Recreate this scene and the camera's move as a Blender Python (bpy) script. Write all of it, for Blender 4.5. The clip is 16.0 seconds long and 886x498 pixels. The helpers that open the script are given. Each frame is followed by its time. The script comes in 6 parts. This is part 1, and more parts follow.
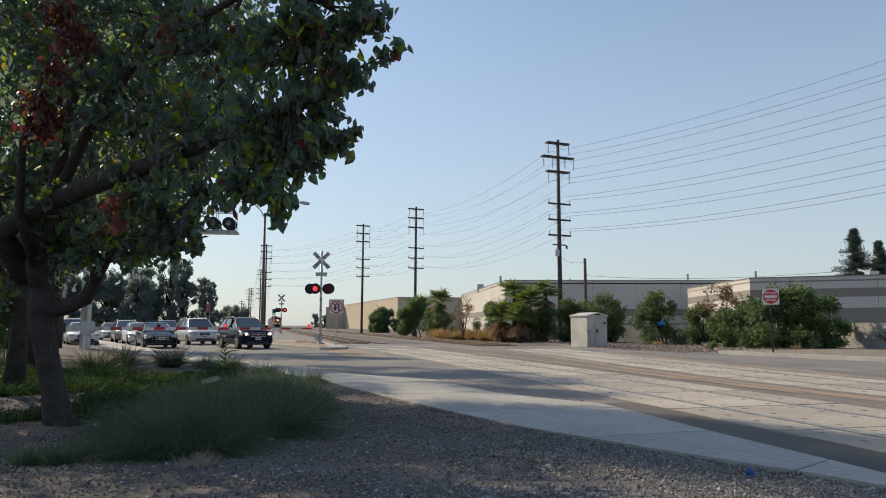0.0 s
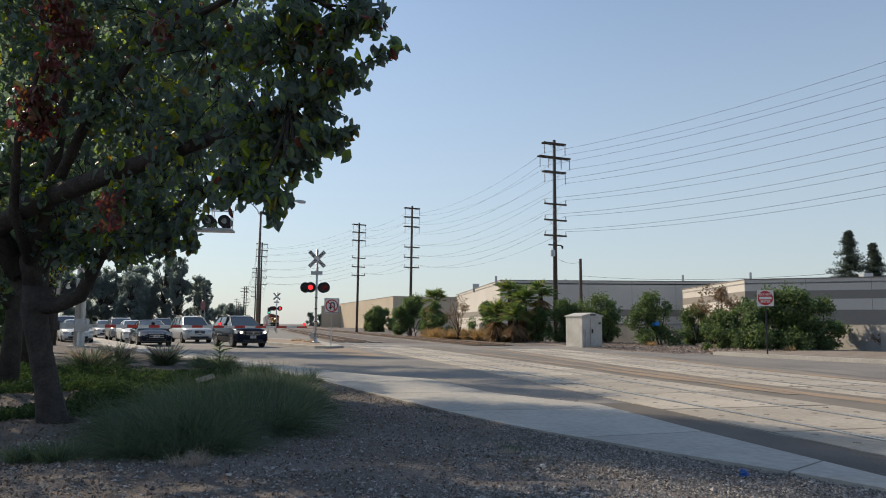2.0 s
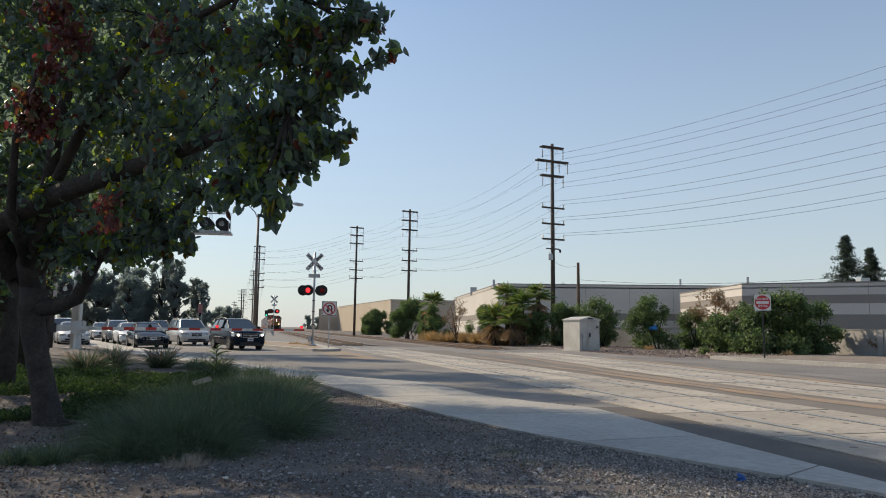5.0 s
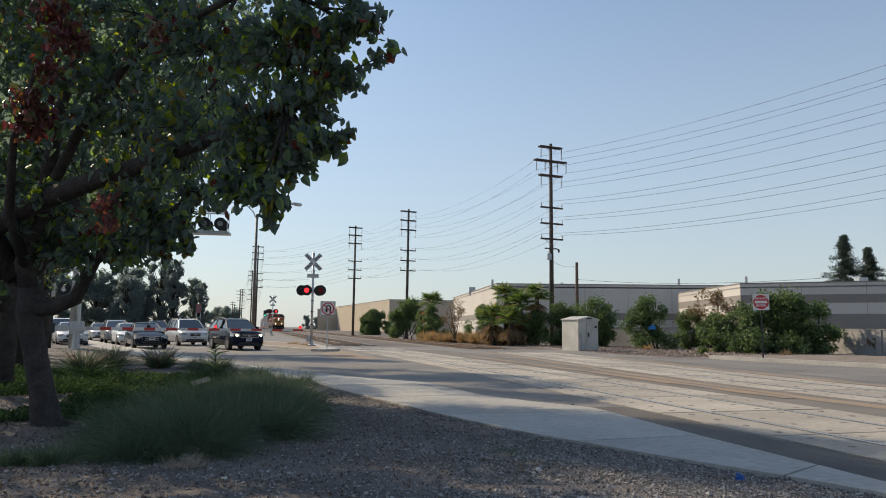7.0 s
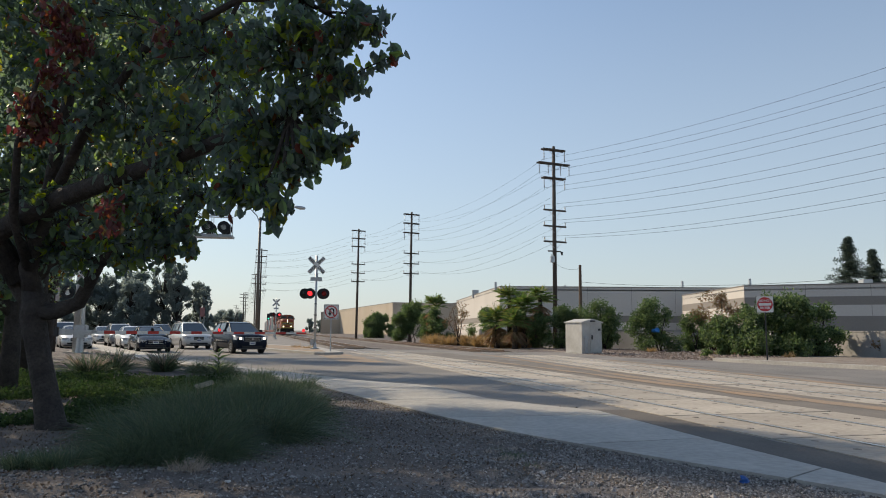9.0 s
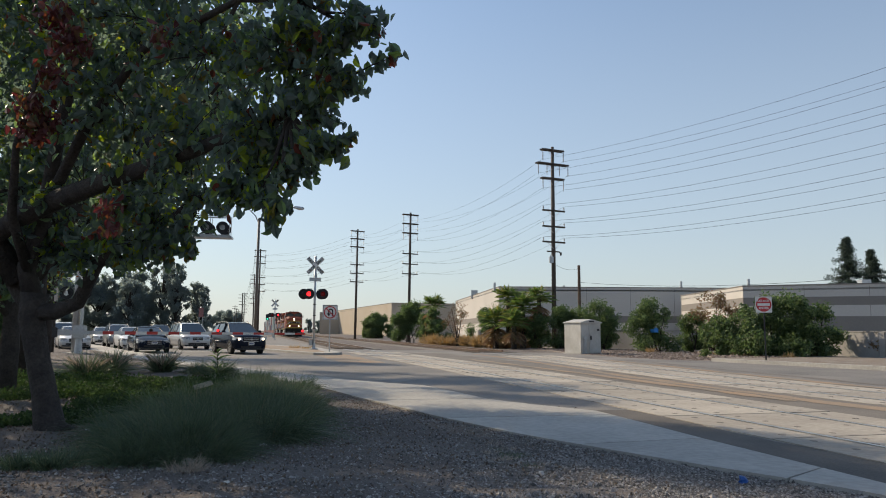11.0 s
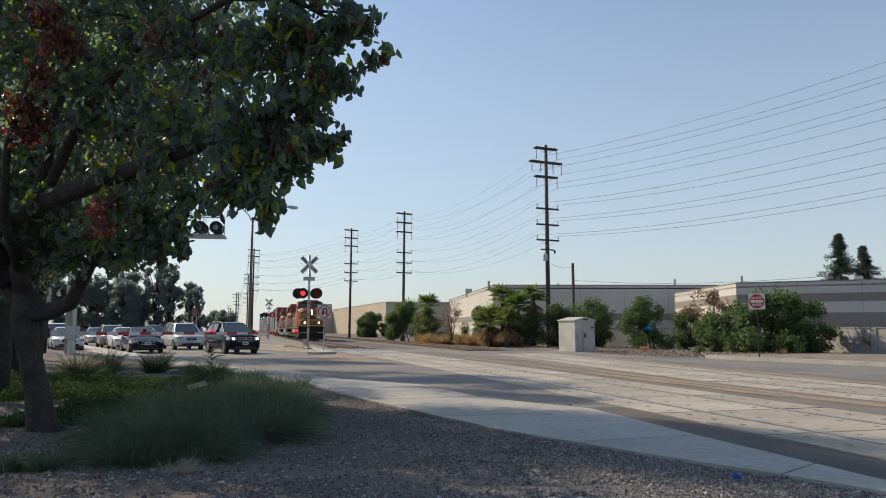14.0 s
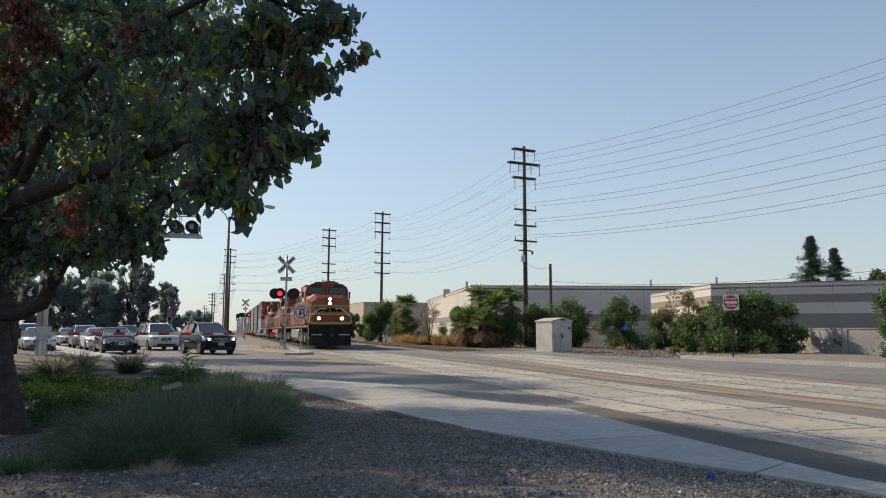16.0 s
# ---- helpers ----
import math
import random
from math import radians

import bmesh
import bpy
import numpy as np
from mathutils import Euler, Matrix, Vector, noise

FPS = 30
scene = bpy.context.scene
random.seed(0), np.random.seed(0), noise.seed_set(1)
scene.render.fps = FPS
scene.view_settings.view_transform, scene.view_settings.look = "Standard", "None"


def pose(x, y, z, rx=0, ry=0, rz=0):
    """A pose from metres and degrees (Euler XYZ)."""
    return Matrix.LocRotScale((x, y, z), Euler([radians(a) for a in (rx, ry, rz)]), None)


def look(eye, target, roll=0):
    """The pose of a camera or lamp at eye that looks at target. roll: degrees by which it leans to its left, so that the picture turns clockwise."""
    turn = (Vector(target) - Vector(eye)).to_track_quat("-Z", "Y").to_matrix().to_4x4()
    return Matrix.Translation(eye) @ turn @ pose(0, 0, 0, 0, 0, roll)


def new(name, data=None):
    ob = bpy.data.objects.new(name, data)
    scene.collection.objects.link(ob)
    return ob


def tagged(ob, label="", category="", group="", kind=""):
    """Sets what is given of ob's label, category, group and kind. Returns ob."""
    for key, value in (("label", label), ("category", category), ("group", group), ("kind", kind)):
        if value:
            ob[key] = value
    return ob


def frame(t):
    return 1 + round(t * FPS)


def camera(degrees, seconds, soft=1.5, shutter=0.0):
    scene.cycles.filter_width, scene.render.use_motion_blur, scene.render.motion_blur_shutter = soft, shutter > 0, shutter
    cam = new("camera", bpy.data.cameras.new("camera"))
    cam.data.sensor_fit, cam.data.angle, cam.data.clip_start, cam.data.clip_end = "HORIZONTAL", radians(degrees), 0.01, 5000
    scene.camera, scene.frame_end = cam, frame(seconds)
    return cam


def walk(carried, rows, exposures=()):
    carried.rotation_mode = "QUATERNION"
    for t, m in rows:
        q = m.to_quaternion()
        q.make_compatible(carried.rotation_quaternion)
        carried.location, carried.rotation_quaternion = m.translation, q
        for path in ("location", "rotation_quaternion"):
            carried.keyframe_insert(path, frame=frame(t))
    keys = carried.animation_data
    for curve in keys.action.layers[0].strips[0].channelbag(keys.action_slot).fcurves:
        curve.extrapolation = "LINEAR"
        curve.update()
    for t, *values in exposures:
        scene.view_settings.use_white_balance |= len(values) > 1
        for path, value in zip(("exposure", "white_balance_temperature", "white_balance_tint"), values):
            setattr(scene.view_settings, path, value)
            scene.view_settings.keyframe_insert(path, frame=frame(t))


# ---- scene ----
# ---------------------------------------------------------------- camera
EYE = (0.0, 0.0, 1.3)


def aim(yaw, pitch, roll):
    """The still-standing camera turned by yaw to the right and pitch upwards."""
    y, p = radians(yaw), radians(pitch)
    way = Vector((math.sin(y) * math.cos(p), math.cos(y) * math.cos(p), math.sin(p)))
    return look(EYE, Vector(EYE) + way * 10, roll)


cam = camera(63.3, 16.0, 1.0)
walk(cam, [(t, aim(a, b, c)) for t, a, b, c in (
    (0.0, 0.000, 6.06, 0.00), (0.5, 0.087, 6.07, 0.09), (1.0, 0.184, 6.09, 0.21), (1.5, 0.280, 6.06, 0.29),
    (2.0, 0.338, 6.02, 0.34), (2.5, 0.366, 6.03, 0.37), (3.0, 0.439, 6.09, 0.36), (3.5, 0.498, 6.18, 0.37),
    (4.0, 0.452, 6.29, 0.47), (6.5, 0.629, 6.28, 0.52), (7.0, 0.625, 6.28, 0.46), (7.5, 0.554, 6.27, 0.47),
    (8.0, 0.482, 6.32, 0.46), (8.5, 0.382, 6.39, 0.42), (9.0, 0.371, 6.51, 0.35), (11.5, 0.515, 6.54, 0.28),
    (12.0, 0.603, 6.51, 0.22), (12.5, 0.700, 6.51, 0.20), (13.0, 0.807, 6.45, 0.14), (13.5, 0.852, 6.44, 0.03),
    (14.0, 0.939, 6.43, -0.02), (14.5, 1.215, 6.43, -0.04), (15.0, 1.621, 6.42, -0.03), (15.5, 2.086, 6.42, 0.0),
    (16.0, 2.692, 6.47, 0.01))], exposures=((0.0, 0.38), (16.0, 0.38)))

# ---------------------------------------------------------------- light
SUN_AZ, SUN_EL = radians(-52), radians(35)      # azimuth from +y towards +x
sun_way = Vector((math.sin(SUN_AZ) * math.cos(SUN_EL), math.cos(SUN_AZ) * math.cos(SUN_EL), math.sin(SUN_EL)))
sun = new("sun", bpy.data.lights.new("sun", "SUN"))
sun.data.energy, sun.data.angle, sun.data.color = 3.55, radians(0.6), (1.0, 0.84, 0.62)
sun.matrix_world = look(sun_way * 100, (0, 0, 0))
world = bpy.data.worlds.new("world")
scene.world = world
world.use_nodes = True
sky = world.node_tree.nodes.new("ShaderNodeTexSky")
sky.sky_type, sky.sun_disc, sky.sun_elevation, sky.sun_rotation = "NISHITA", False, SUN_EL, SUN_AZ
sky.air_density, sky.dust_density, sky.ozone_density, sky.altitude = 1.0, 0.6, 1.8, 30
back = world.node_tree.nodes["Background"]
back.inputs[1].default_value = 0.115
haze = world.node_tree.nodes.new("ShaderNodeMix")        # an even veil of haze over the clear sky
haze.data_type = "RGBA"
view = world.node_tree.nodes.new("ShaderNodeTexCoord")
height = world.node_tree.nodes.new("ShaderNodeSeparateXYZ")
thin = world.node_tree.nodes.new("ShaderNodeMapRange")   # the haze thins out with height above the horizon
thin.inputs["From Min"].default_value, thin.inputs["From Max"].default_value = 0.0, 0.5
thin.inputs["To Min"].default_value, thin.inputs["To Max"].default_value = 0.78, 0.12
world.node_tree.links.new(view.outputs["Generated"], height.inputs[0])
world.node_tree.links.new(height.outputs["Z"], thin.inputs["Value"])
world.node_tree.links.new(thin.outputs["Result"], haze.inputs["Factor"])
haze.inputs["B"].default_value = (3.74, 3.86, 4.12, 1)
world.node_tree.links.new(sky.outputs[0], haze.inputs["A"])
cool = world.node_tree.nodes.new("ShaderNodeMix")        # a slightly green-blue cast of the smoggy air
cool.data_type, cool.blend_type = "RGBA", "MULTIPLY"
cool.inputs["Factor"].default_value = 1.0
cool.inputs["B"].default_value = (0.95, 1.0, 1.0, 1)
world.node_tree.links.new(haze.outputs["Result"], cool.inputs["A"])
world.node_tree.links.new(cool.outputs["Result"], back.inputs[0])

# ---------------------------------------------------------------- materials


def mat(name, colour, rough=0.8, metal=0.0, second=None, scale=4.0, fine=40.0, bump=0.3, dist=0.01, spread=0.25, emit=0.0,
        glow=None, alpha_glass=False, object_space=True, random_tint=0.0, island=False, patch=0.5):
    """A surface with colour variation at two scales and fine relief. second: the other colour of the large patches."""
    m = bpy.data.materials.new(name)
    m.use_nodes = True
    nt = m.node_tree
    n, l = nt.nodes, nt.links
    p = n["Principled BSDF"]
    p.inputs["Roughness"].default_value, p.inputs["Metallic"].default_value = rough, metal
    co = n.new("ShaderNodeTexCoord") if object_space else n.new("ShaderNodeNewGeometry")
    vec = co.outputs["Object" if object_space else "Position"]
    big, small = n.new("ShaderNodeTexNoise"), n.new("ShaderNodeTexNoise")
    for node, s, d in ((big, scale, 5), (small, fine, 3)):
        node.inputs["Scale"].default_value, node.inputs["Detail"].default_value = s, d
        l.new(vec, node.inputs["Vector"])
    ramp = n.new("ShaderNodeValToRGB")
    b = second or tuple(c * (1 - spread) for c in colour)
    ramp.color_ramp.elements[0].position, ramp.color_ramp.elements[1].position = patch - 0.16, patch + 0.16
    ramp.color_ramp.elements[0].color, ramp.color_ramp.elements[1].color = (*b, 1), (*colour, 1)
    l.new(big.outputs["Fac"], ramp.inputs["Fac"])
    mix = n.new("ShaderNodeMix")
    mix.data_type, mix.blend_type = "RGBA", "MULTIPLY"
    mix.inputs["Factor"].default_value = 1.0
    lo = n.new("ShaderNodeMapRange")
    lo.inputs["To Min"].default_value, lo.inputs["To Max"].default_value = 1 - spread * 1.6, 1 + spread * 1.2
    l.new(small.outputs["Fac"], lo.inputs["Value"])
    l.new(ramp.outputs["Color"], mix.inputs["A"])
    l.new(lo.outputs["Result"], mix.inputs["B"])
    out = mix.outputs["Result"]
    if random_tint:
        src = n.new("ShaderNodeNewGeometry").outputs["Random Per Island"] if island else n.new("ShaderNodeObjectInfo").outputs["Random"]
        r = n.new("ShaderNodeMapRange")
        r.inputs["To Min"].default_value, r.inputs["To Max"].default_value = 1 - random_tint, 1 + random_tint
        l.new(src, r.inputs["Value"])
        m2 = n.new("ShaderNodeMix")
        m2.data_type, m2.blend_type = "RGBA", "MULTIPLY"
        m2.inputs["Factor"].default_value = 1.0
        l.new(out, m2.inputs["A"])
        l.new(r.outputs["Result"], m2.inputs["B"])
        out = m2.outputs["Result"]
    l.new(out, p.inputs["Base Color"])
    if bump:
        bp = n.new("ShaderNodeBump")
        bp.inputs["Strength"].default_value, bp.inputs["Distance"].default_value = bump, dist
        l.new(small.outputs["Fac"], bp.inputs["Height"])
        l.new(bp.outputs["Normal"], p.inputs["Normal"])
    if emit:
        p.inputs["Emission Color"].default_value = (*(glow or colour), 1)
        p.inputs["Emission Strength"].default_value = emit
    return m


def leaf_mat(name, colours, through_light=0.45, rough=0.5, shine=1.6):
    """Leaf blades: a colour from a ramp leaf by leaf, light shining through."""
    m = bpy.data.materials.new(name)
    m.use_nodes = True
    n, l = m.node_tree.nodes, m.node_tree.links
    p = n["Principled BSDF"]
    geo = n.new("ShaderNodeNewGeometry")
    ramp = n.new("ShaderNodeValToRGB")
    e = ramp.color_ramp.elements
    while len(e) < len(colours):
        e.new(0.5)
    for i, (pos, c) in enumerate(colours):
        e[i].position, e[i].color = pos, (*c, 1)
    l.new(geo.outputs["Random Per Island"], ramp.inputs["Fac"])
    l.new(ramp.outputs["Color"], p.inputs["Base Color"])
    p.inputs["Roughness"].default_value = rough
    t = n.new("ShaderNodeBsdfTranslucent")
    hs = n.new("ShaderNodeHueSaturation")
    hs.inputs["Saturation"].default_value, hs.inputs["Value"].default_value = 1.25, shine
    l.new(ramp.outputs["Color"], hs.inputs["Color"])
    l.new(hs.outputs["Color"], t.inputs["Color"])
    s = n.new("ShaderNodeMixShader")
    s.inputs[0].default_value = through_light
    l.new(p.outputs[0], s.inputs[1])
    l.new(t.outputs[0], s.inputs[2])
    l.new(s.outputs[0], n["Material Output"].inputs["Surface"])
    return m


def glass_mat(name, colour=(0.03, 0.04, 0.045), rough=0.05):
    m = mat(name, colour, rough, bump=0, spread=0.05)
    m.node_tree.nodes["Principled BSDF"].inputs["IOR"].default_value = 1.55
    return m


ASPHALT = mat("asphalt", (0.235, 0.215, 0.195), 0.85, second=(0.165, 0.155, 0.145), scale=0.35, fine=22, bump=0.4, dist=0.008, spread=0.32)
PATCH = mat("asphalt_patch", (0.20, 0.175, 0.15), 0.9, second=(0.15, 0.135, 0.118), scale=0.8, fine=50, bump=0.5)
DARKPATCH = mat("dark_asphalt", (0.135, 0.118, 0.102), 0.9, second=(0.095, 0.084, 0.074), scale=0.8, fine=30, bump=0.5)
TAR = mat("tar", (0.045, 0.043, 0.04), 0.8)
CONCRETE = mat("concrete", (0.43, 0.41, 0.375), 0.85, second=(0.36, 0.343, 0.315), scale=0.9, fine=12, bump=0.25, spread=0.2, random_tint=0.1)
PANEL = mat("crossing_panel", (0.43, 0.385, 0.325), 0.85, second=(0.34, 0.30, 0.25), scale=0.7, fine=10, bump=0.25, spread=0.22, random_tint=0.14)
RUSTY_EARTH = mat("rusty_earth", (0.34, 0.235, 0.15), 0.95, second=(0.25, 0.215, 0.175), scale=0.8, fine=20, bump=0.4)
EARTH = mat("earth", (0.12, 0.099, 0.088), 0.95, second=(0.18, 0.153, 0.137), scale=0.7, fine=45, bump=0.9, dist=0.03, spread=0.4)
BALLAST = mat("ballast", (0.25, 0.22, 0.19), 0.95, second=(0.18, 0.15, 0.125), scale=0.6, fine=18, bump=1.0, dist=0.04, spread=0.45)
STONE = mat("gravel", (0.27, 0.252, 0.237), 0.9, scale=8, fine=60, bump=0.4, random_tint=0.7, island=True)
RAIL = mat("rail_steel", (0.20, 0.13, 0.09), 0.6, 0.5, fine=30)
RAILTOP = mat("rail_head", (0.55, 0.54, 0.53), 0.3, 0.9, fine=30, bump=0.1)
SLEEPER = mat("sleeper", (0.17, 0.13, 0.10), 0.95, fine=25, random_tint=0.3)
WOODPOLE = mat("pole_wood", (0.105, 0.082, 0.066), 0.9, second=(0.07, 0.055, 0.045), scale=1.5, fine=30, bump=0.5)
GALV = mat("galvanised", (0.50, 0.51, 0.52), 0.45, 0.6, fine=20, bump=0.1, spread=0.15)
DARKMETAL = mat("dark_metal", (0.035, 0.035, 0.037), 0.5, 0.2, fine=20, bump=0.1)
BLACK = mat("black", (0.012, 0.012, 0.013), 0.6, fine=20, bump=0.1)
WHITE = mat("white_paint", (0.74, 0.73, 0.70), 0.6, fine=15, bump=0.05, spread=0.1)
SIGNRED = mat("sign_red", (0.52, 0.035, 0.04), 0.5, fine=15, bump=0.02, spread=0.08)
GATERED = mat("gate_red", (0.50, 0.05, 0.04), 0.5, fine=15, bump=0.02, spread=0.08)
WIRE = mat("wire", (0.05, 0.05, 0.053), 0.6, 0.3, bump=0)
INSULATOR = mat("insulator", (0.10, 0.085, 0.075), 0.35, bump=0)
REDLAMP = mat("red_lamp_lit", (0.6, 0.01, 0.02), 0.3, emit=1.7, glow=(1.0, 0.025, 0.03), bump=0)
REDDIM = mat("red_lamp_dim", (0.05, 0.004, 0.005), 0.15, emit=0.03, glow=(1.0, 0.03, 0.04), bump=0)
GREENLAMP = mat("green_lamp", (0.02, 0.3, 0.2), 0.3, emit=1.2, glow=(0.05, 0.75, 0.5), bump=0)
HEADLAMP = mat("head_lamp", (0.9, 0.85, 0.7), 0.2, emit=6.0, glow=(1.0, 0.87, 0.62), bump=0)
DITCHLAMP = mat("ditch_lamp", (0.9, 0.85, 0.6), 0.2, emit=3.5, glow=(1.0, 0.84, 0.5), bump=0)
CARLAMP = mat("car_lamp_lit", (0.9, 0.85, 0.7), 0.2, emit=2.2, glow=(1.0, 0.85, 0.6), bump=0)
CARLENS = mat("car_lamp_clear", (0.55, 0.57, 0.6), 0.1, 0.3, bump=0)
BARK = mat("bark", (0.038, 0.031, 0.028), 0.95, second=(0.065, 0.053, 0.046), scale=6, fine=30, bump=1.0, dist=0.03, spread=0.4)
TYRE = mat("tyre", (0.018, 0.018, 0.019), 0.85, fine=40)
RIM = mat("rim", (0.45, 0.46, 0.47), 0.35, 0.8, fine=20, bump=0.05)
GLASS = glass_mat("car_glass", (0.05, 0.07, 0.09))
PEAR = leaf_mat("pear_leaf", [(0.0, (0.085, 0.108, 0.098)), (0.5, (0.10, 0.132, 0.104)), (0.82, (0.125, 0.175, 0.075)),
                              (0.94, (0.22, 0.26, 0.05)), (0.99, (0.13, 0.05, 0.04))], 0.55, 0.42, 2.2)
REDLEAF = leaf_mat("red_leaf", [(0.0, (0.09, 0.034, 0.036)), (0.5, (0.14, 0.045, 0.045)), (0.85, (0.17, 0.085, 0.045)), (1.0, (0.08, 0.09, 0.04))], 0.35)
SHRUB = leaf_mat("shrub_leaf", [(0.0, (0.062, 0.092, 0.045)), (0.5, (0.108, 0.155, 0.066)), (1.0, (0.205, 0.26, 0.115))], 0.46, 0.5)
# far leaves: greens lightened and greyed to stand for distance haze
HAZED_LEAF = leaf_mat("hazed_leaf", [(0.0, (0.175, 0.205, 0.205)), (0.6, (0.21, 0.245, 0.235)), (1.0, (0.255, 0.285, 0.25))], 0.6, 0.85)
CONIFER = leaf_mat("conifer_needle", [(0.0, (0.05, 0.07, 0.06)), (0.6, (0.075, 0.098, 0.078)), (1.0, (0.10, 0.125, 0.09))], 0.4, 0.8)
DRYLEAF = leaf_mat("dry_leaf", [(0.0, (0.16, 0.10, 0.06)), (0.5, (0.24, 0.15, 0.09)), (1.0, (0.12, 0.12, 0.05))], 0.3)
PALM = leaf_mat("palm_leaf", [(0.0, (0.07, 0.115, 0.035)), (0.6, (0.12, 0.175, 0.06)), (1.0, (0.24, 0.22, 0.08))], 0.4)
GRASS = leaf_mat("grass_blade", [(0.0, (0.058, 0.086, 0.056)), (0.6, (0.088, 0.125, 0.074)), (0.90, (0.145, 0.18, 0.10)), (1.0, (0.24, 0.21, 0.14))], 0.3)
COVER = leaf_mat("ground_cover_leaf", [(0.0, (0.028, 0.048, 0.020)), (0.6, (0.044, 0.074, 0.026)), (1.0, (0.08, 0.115, 0.045))], 0.3, 0.85)
DRYGRASS = leaf_mat("dry_grass", [(0.0, (0.28, 0.19, 0.10)), (0.6, (0.40, 0.28, 0.15)), (1.0, (0.20, 0.16, 0.09))], 0.3)
PLUME = leaf_mat("plume", [(0.0, (0.30, 0.25, 0.21)), (1.0, (0.45, 0.38, 0.32))], 0.4)

# ---------------------------------------------------------------- mesh helpers


def mesh_of(name, bm, material, smooth=False):
    me = bpy.data.meshes.new(name)
    bm.normal_update()
    bm.to_mesh(me)
    bm.free()
    if smooth:
        me.shade_smooth()
    me.materials.append(material)
    return me


def part(name, bm, material, parent=None, label="", smooth=False):
    """Links a bmesh as one mesh object under a thing or under a part."""
    ob = new(name, mesh_of(name, bm, material, smooth))
    ob.parent = parent
    return tagged(ob, label) if label else ob


def raw(name, verts, faces, material, parent=None, smooth=False):
    me = bpy.data.meshes.new(name)
    me.from_pydata(verts, [], faces)
    me.materials.append(material)
    if smooth:
        me.shade_smooth()
    ob = new(name, me)
    ob.parent = parent
    return ob


def thing(name, m, label, category, group="", kind=""):
    """An Empty at a thing's base."""
    ob = new(name)
    ob.matrix_basis = m
    ob.empty_display_size = 0.2
    return tagged(ob, label, category, group, kind)


def box(bm, x0, x1, y0, y1, z0, z1, bevel=0.0, m=None):
    v = bmesh.ops.create_cube(bm, size=1)["verts"]
    for q in v:
        q.co = Vector(((x0 + x1) / 2 + q.co.x * (x1 - x0), (y0 + y1) / 2 + q.co.y * (y1 - y0), (z0 + z1) / 2 + q.co.z * (z1 - z0)))
        if m:
            q.co = m @ q.co
    if bevel:
        es = list({e for q in v for e in q.link_edges})
        bmesh.ops.bevel(bm, geom=es, offset=bevel, segments=2, affect="EDGES")
    return bm


def bx(*a, **k):
    return box(bmesh.new(), *a, **k)


def tube(bm, pts, radii, seg=8, caps=True):
    """A round limb along points."""
    pts = [Vector(p) for p in pts]
    rings, up = [], Vector((0.31, 0.17, 0.93)).normalized()
    for i, p in enumerate(pts):
        d = (pts[min(i + 1, len(pts) - 1)] - pts[max(i - 1, 0)]).normalized()
        a = d.cross(up)
        if a.length < 0.05:
            a = d.cross(Vector((1, 0, 0)))
        a.normalize()
        b = d.cross(a)
        r = radii[i] if hasattr(radii, "__len__") else radii
        rings.append([bm.verts.new(p + a * (r * math.cos(k * math.tau / seg)) + b * (r * math.sin(k * math.tau / seg))) for k in range(seg)])
    for s, t in zip(rings, rings[1:]):
        for k in range(seg):
            bm.faces.new((s[k], s[(k + 1) % seg], t[(k + 1) % seg], t[k]))
    if caps:
        bm.faces.new(rings[0][::-1])
        bm.faces.new(rings[-1])
    return bm


def tb(pts, radii, seg=8):
    return tube(bmesh.new(), pts, radii, seg)


def disc(bm, centre, axis, r, depth, seg=20, r2=None):
    """A short cylinder or cone, from centre along axis."""
    c, a = Vector(centre), Vector(axis).normalized()
    return tube(bm, [c, c + a * depth], [r, r if r2 is None else r2], seg)


def prism(bm, poly, z0, z1):
    """A polygon in plan, drawn up from z0 to z1."""
    lo = [bm.verts.new((x, y, z0)) for x, y in poly]
    hi = [bm.verts.new((x, y, z1)) for x, y in poly]
    f = bm.faces.new(hi)
    bm.faces.new(lo[::-1])
    for i in range(len(poly)):
        j = (i + 1) % len(poly)
        bm.faces.new((lo[i], lo[j], hi[j], hi[i]))
    bmesh.ops.recalc_face_normals(bm, faces=bm.faces)
    return bm


def side_prism(bm, poly, y0, y1, taper=0.0):
    """A polygon in x, z, drawn across from y0 to y1."""
    a = [bm.verts.new((x, y0, z)) for x, z in poly]
    b = [bm.verts.new((x, y1, z)) for x, z in poly]
    bm.faces.new(a)
    bm.faces.new(b[::-1])
    for i in range(len(poly)):
        j = (i + 1) % len(poly)
        bm.faces.new((a[i], b[i], b[j], a[j]))
    bmesh.ops.recalc_face_normals(bm, faces=bm.faces)
    return bm


def bars_text(name, text, size, m, material, parent, depth=0.004):
    """Letters in the built-in font as a mesh, centred at the pose m (in its parent's space)."""
    cu = bpy.data.curves.new(name, "FONT")
    cu.body, cu.size, cu.extrude, cu.align_x, cu.align_y = text, size, depth, "CENTER", "CENTER"
    cu.offset = size * 0.03
    tmp = bpy.data.objects.new(name, cu)
    me = bpy.data.meshes.new_from_object(tmp)
    bpy.data.objects.remove(tmp)
    me.materials.clear()
    me.materials.append(material)
    ob = new(name, me)
    ob.parent = parent
    ob.matrix_basis = m
    return ob


rng = np.random.default_rng(7)


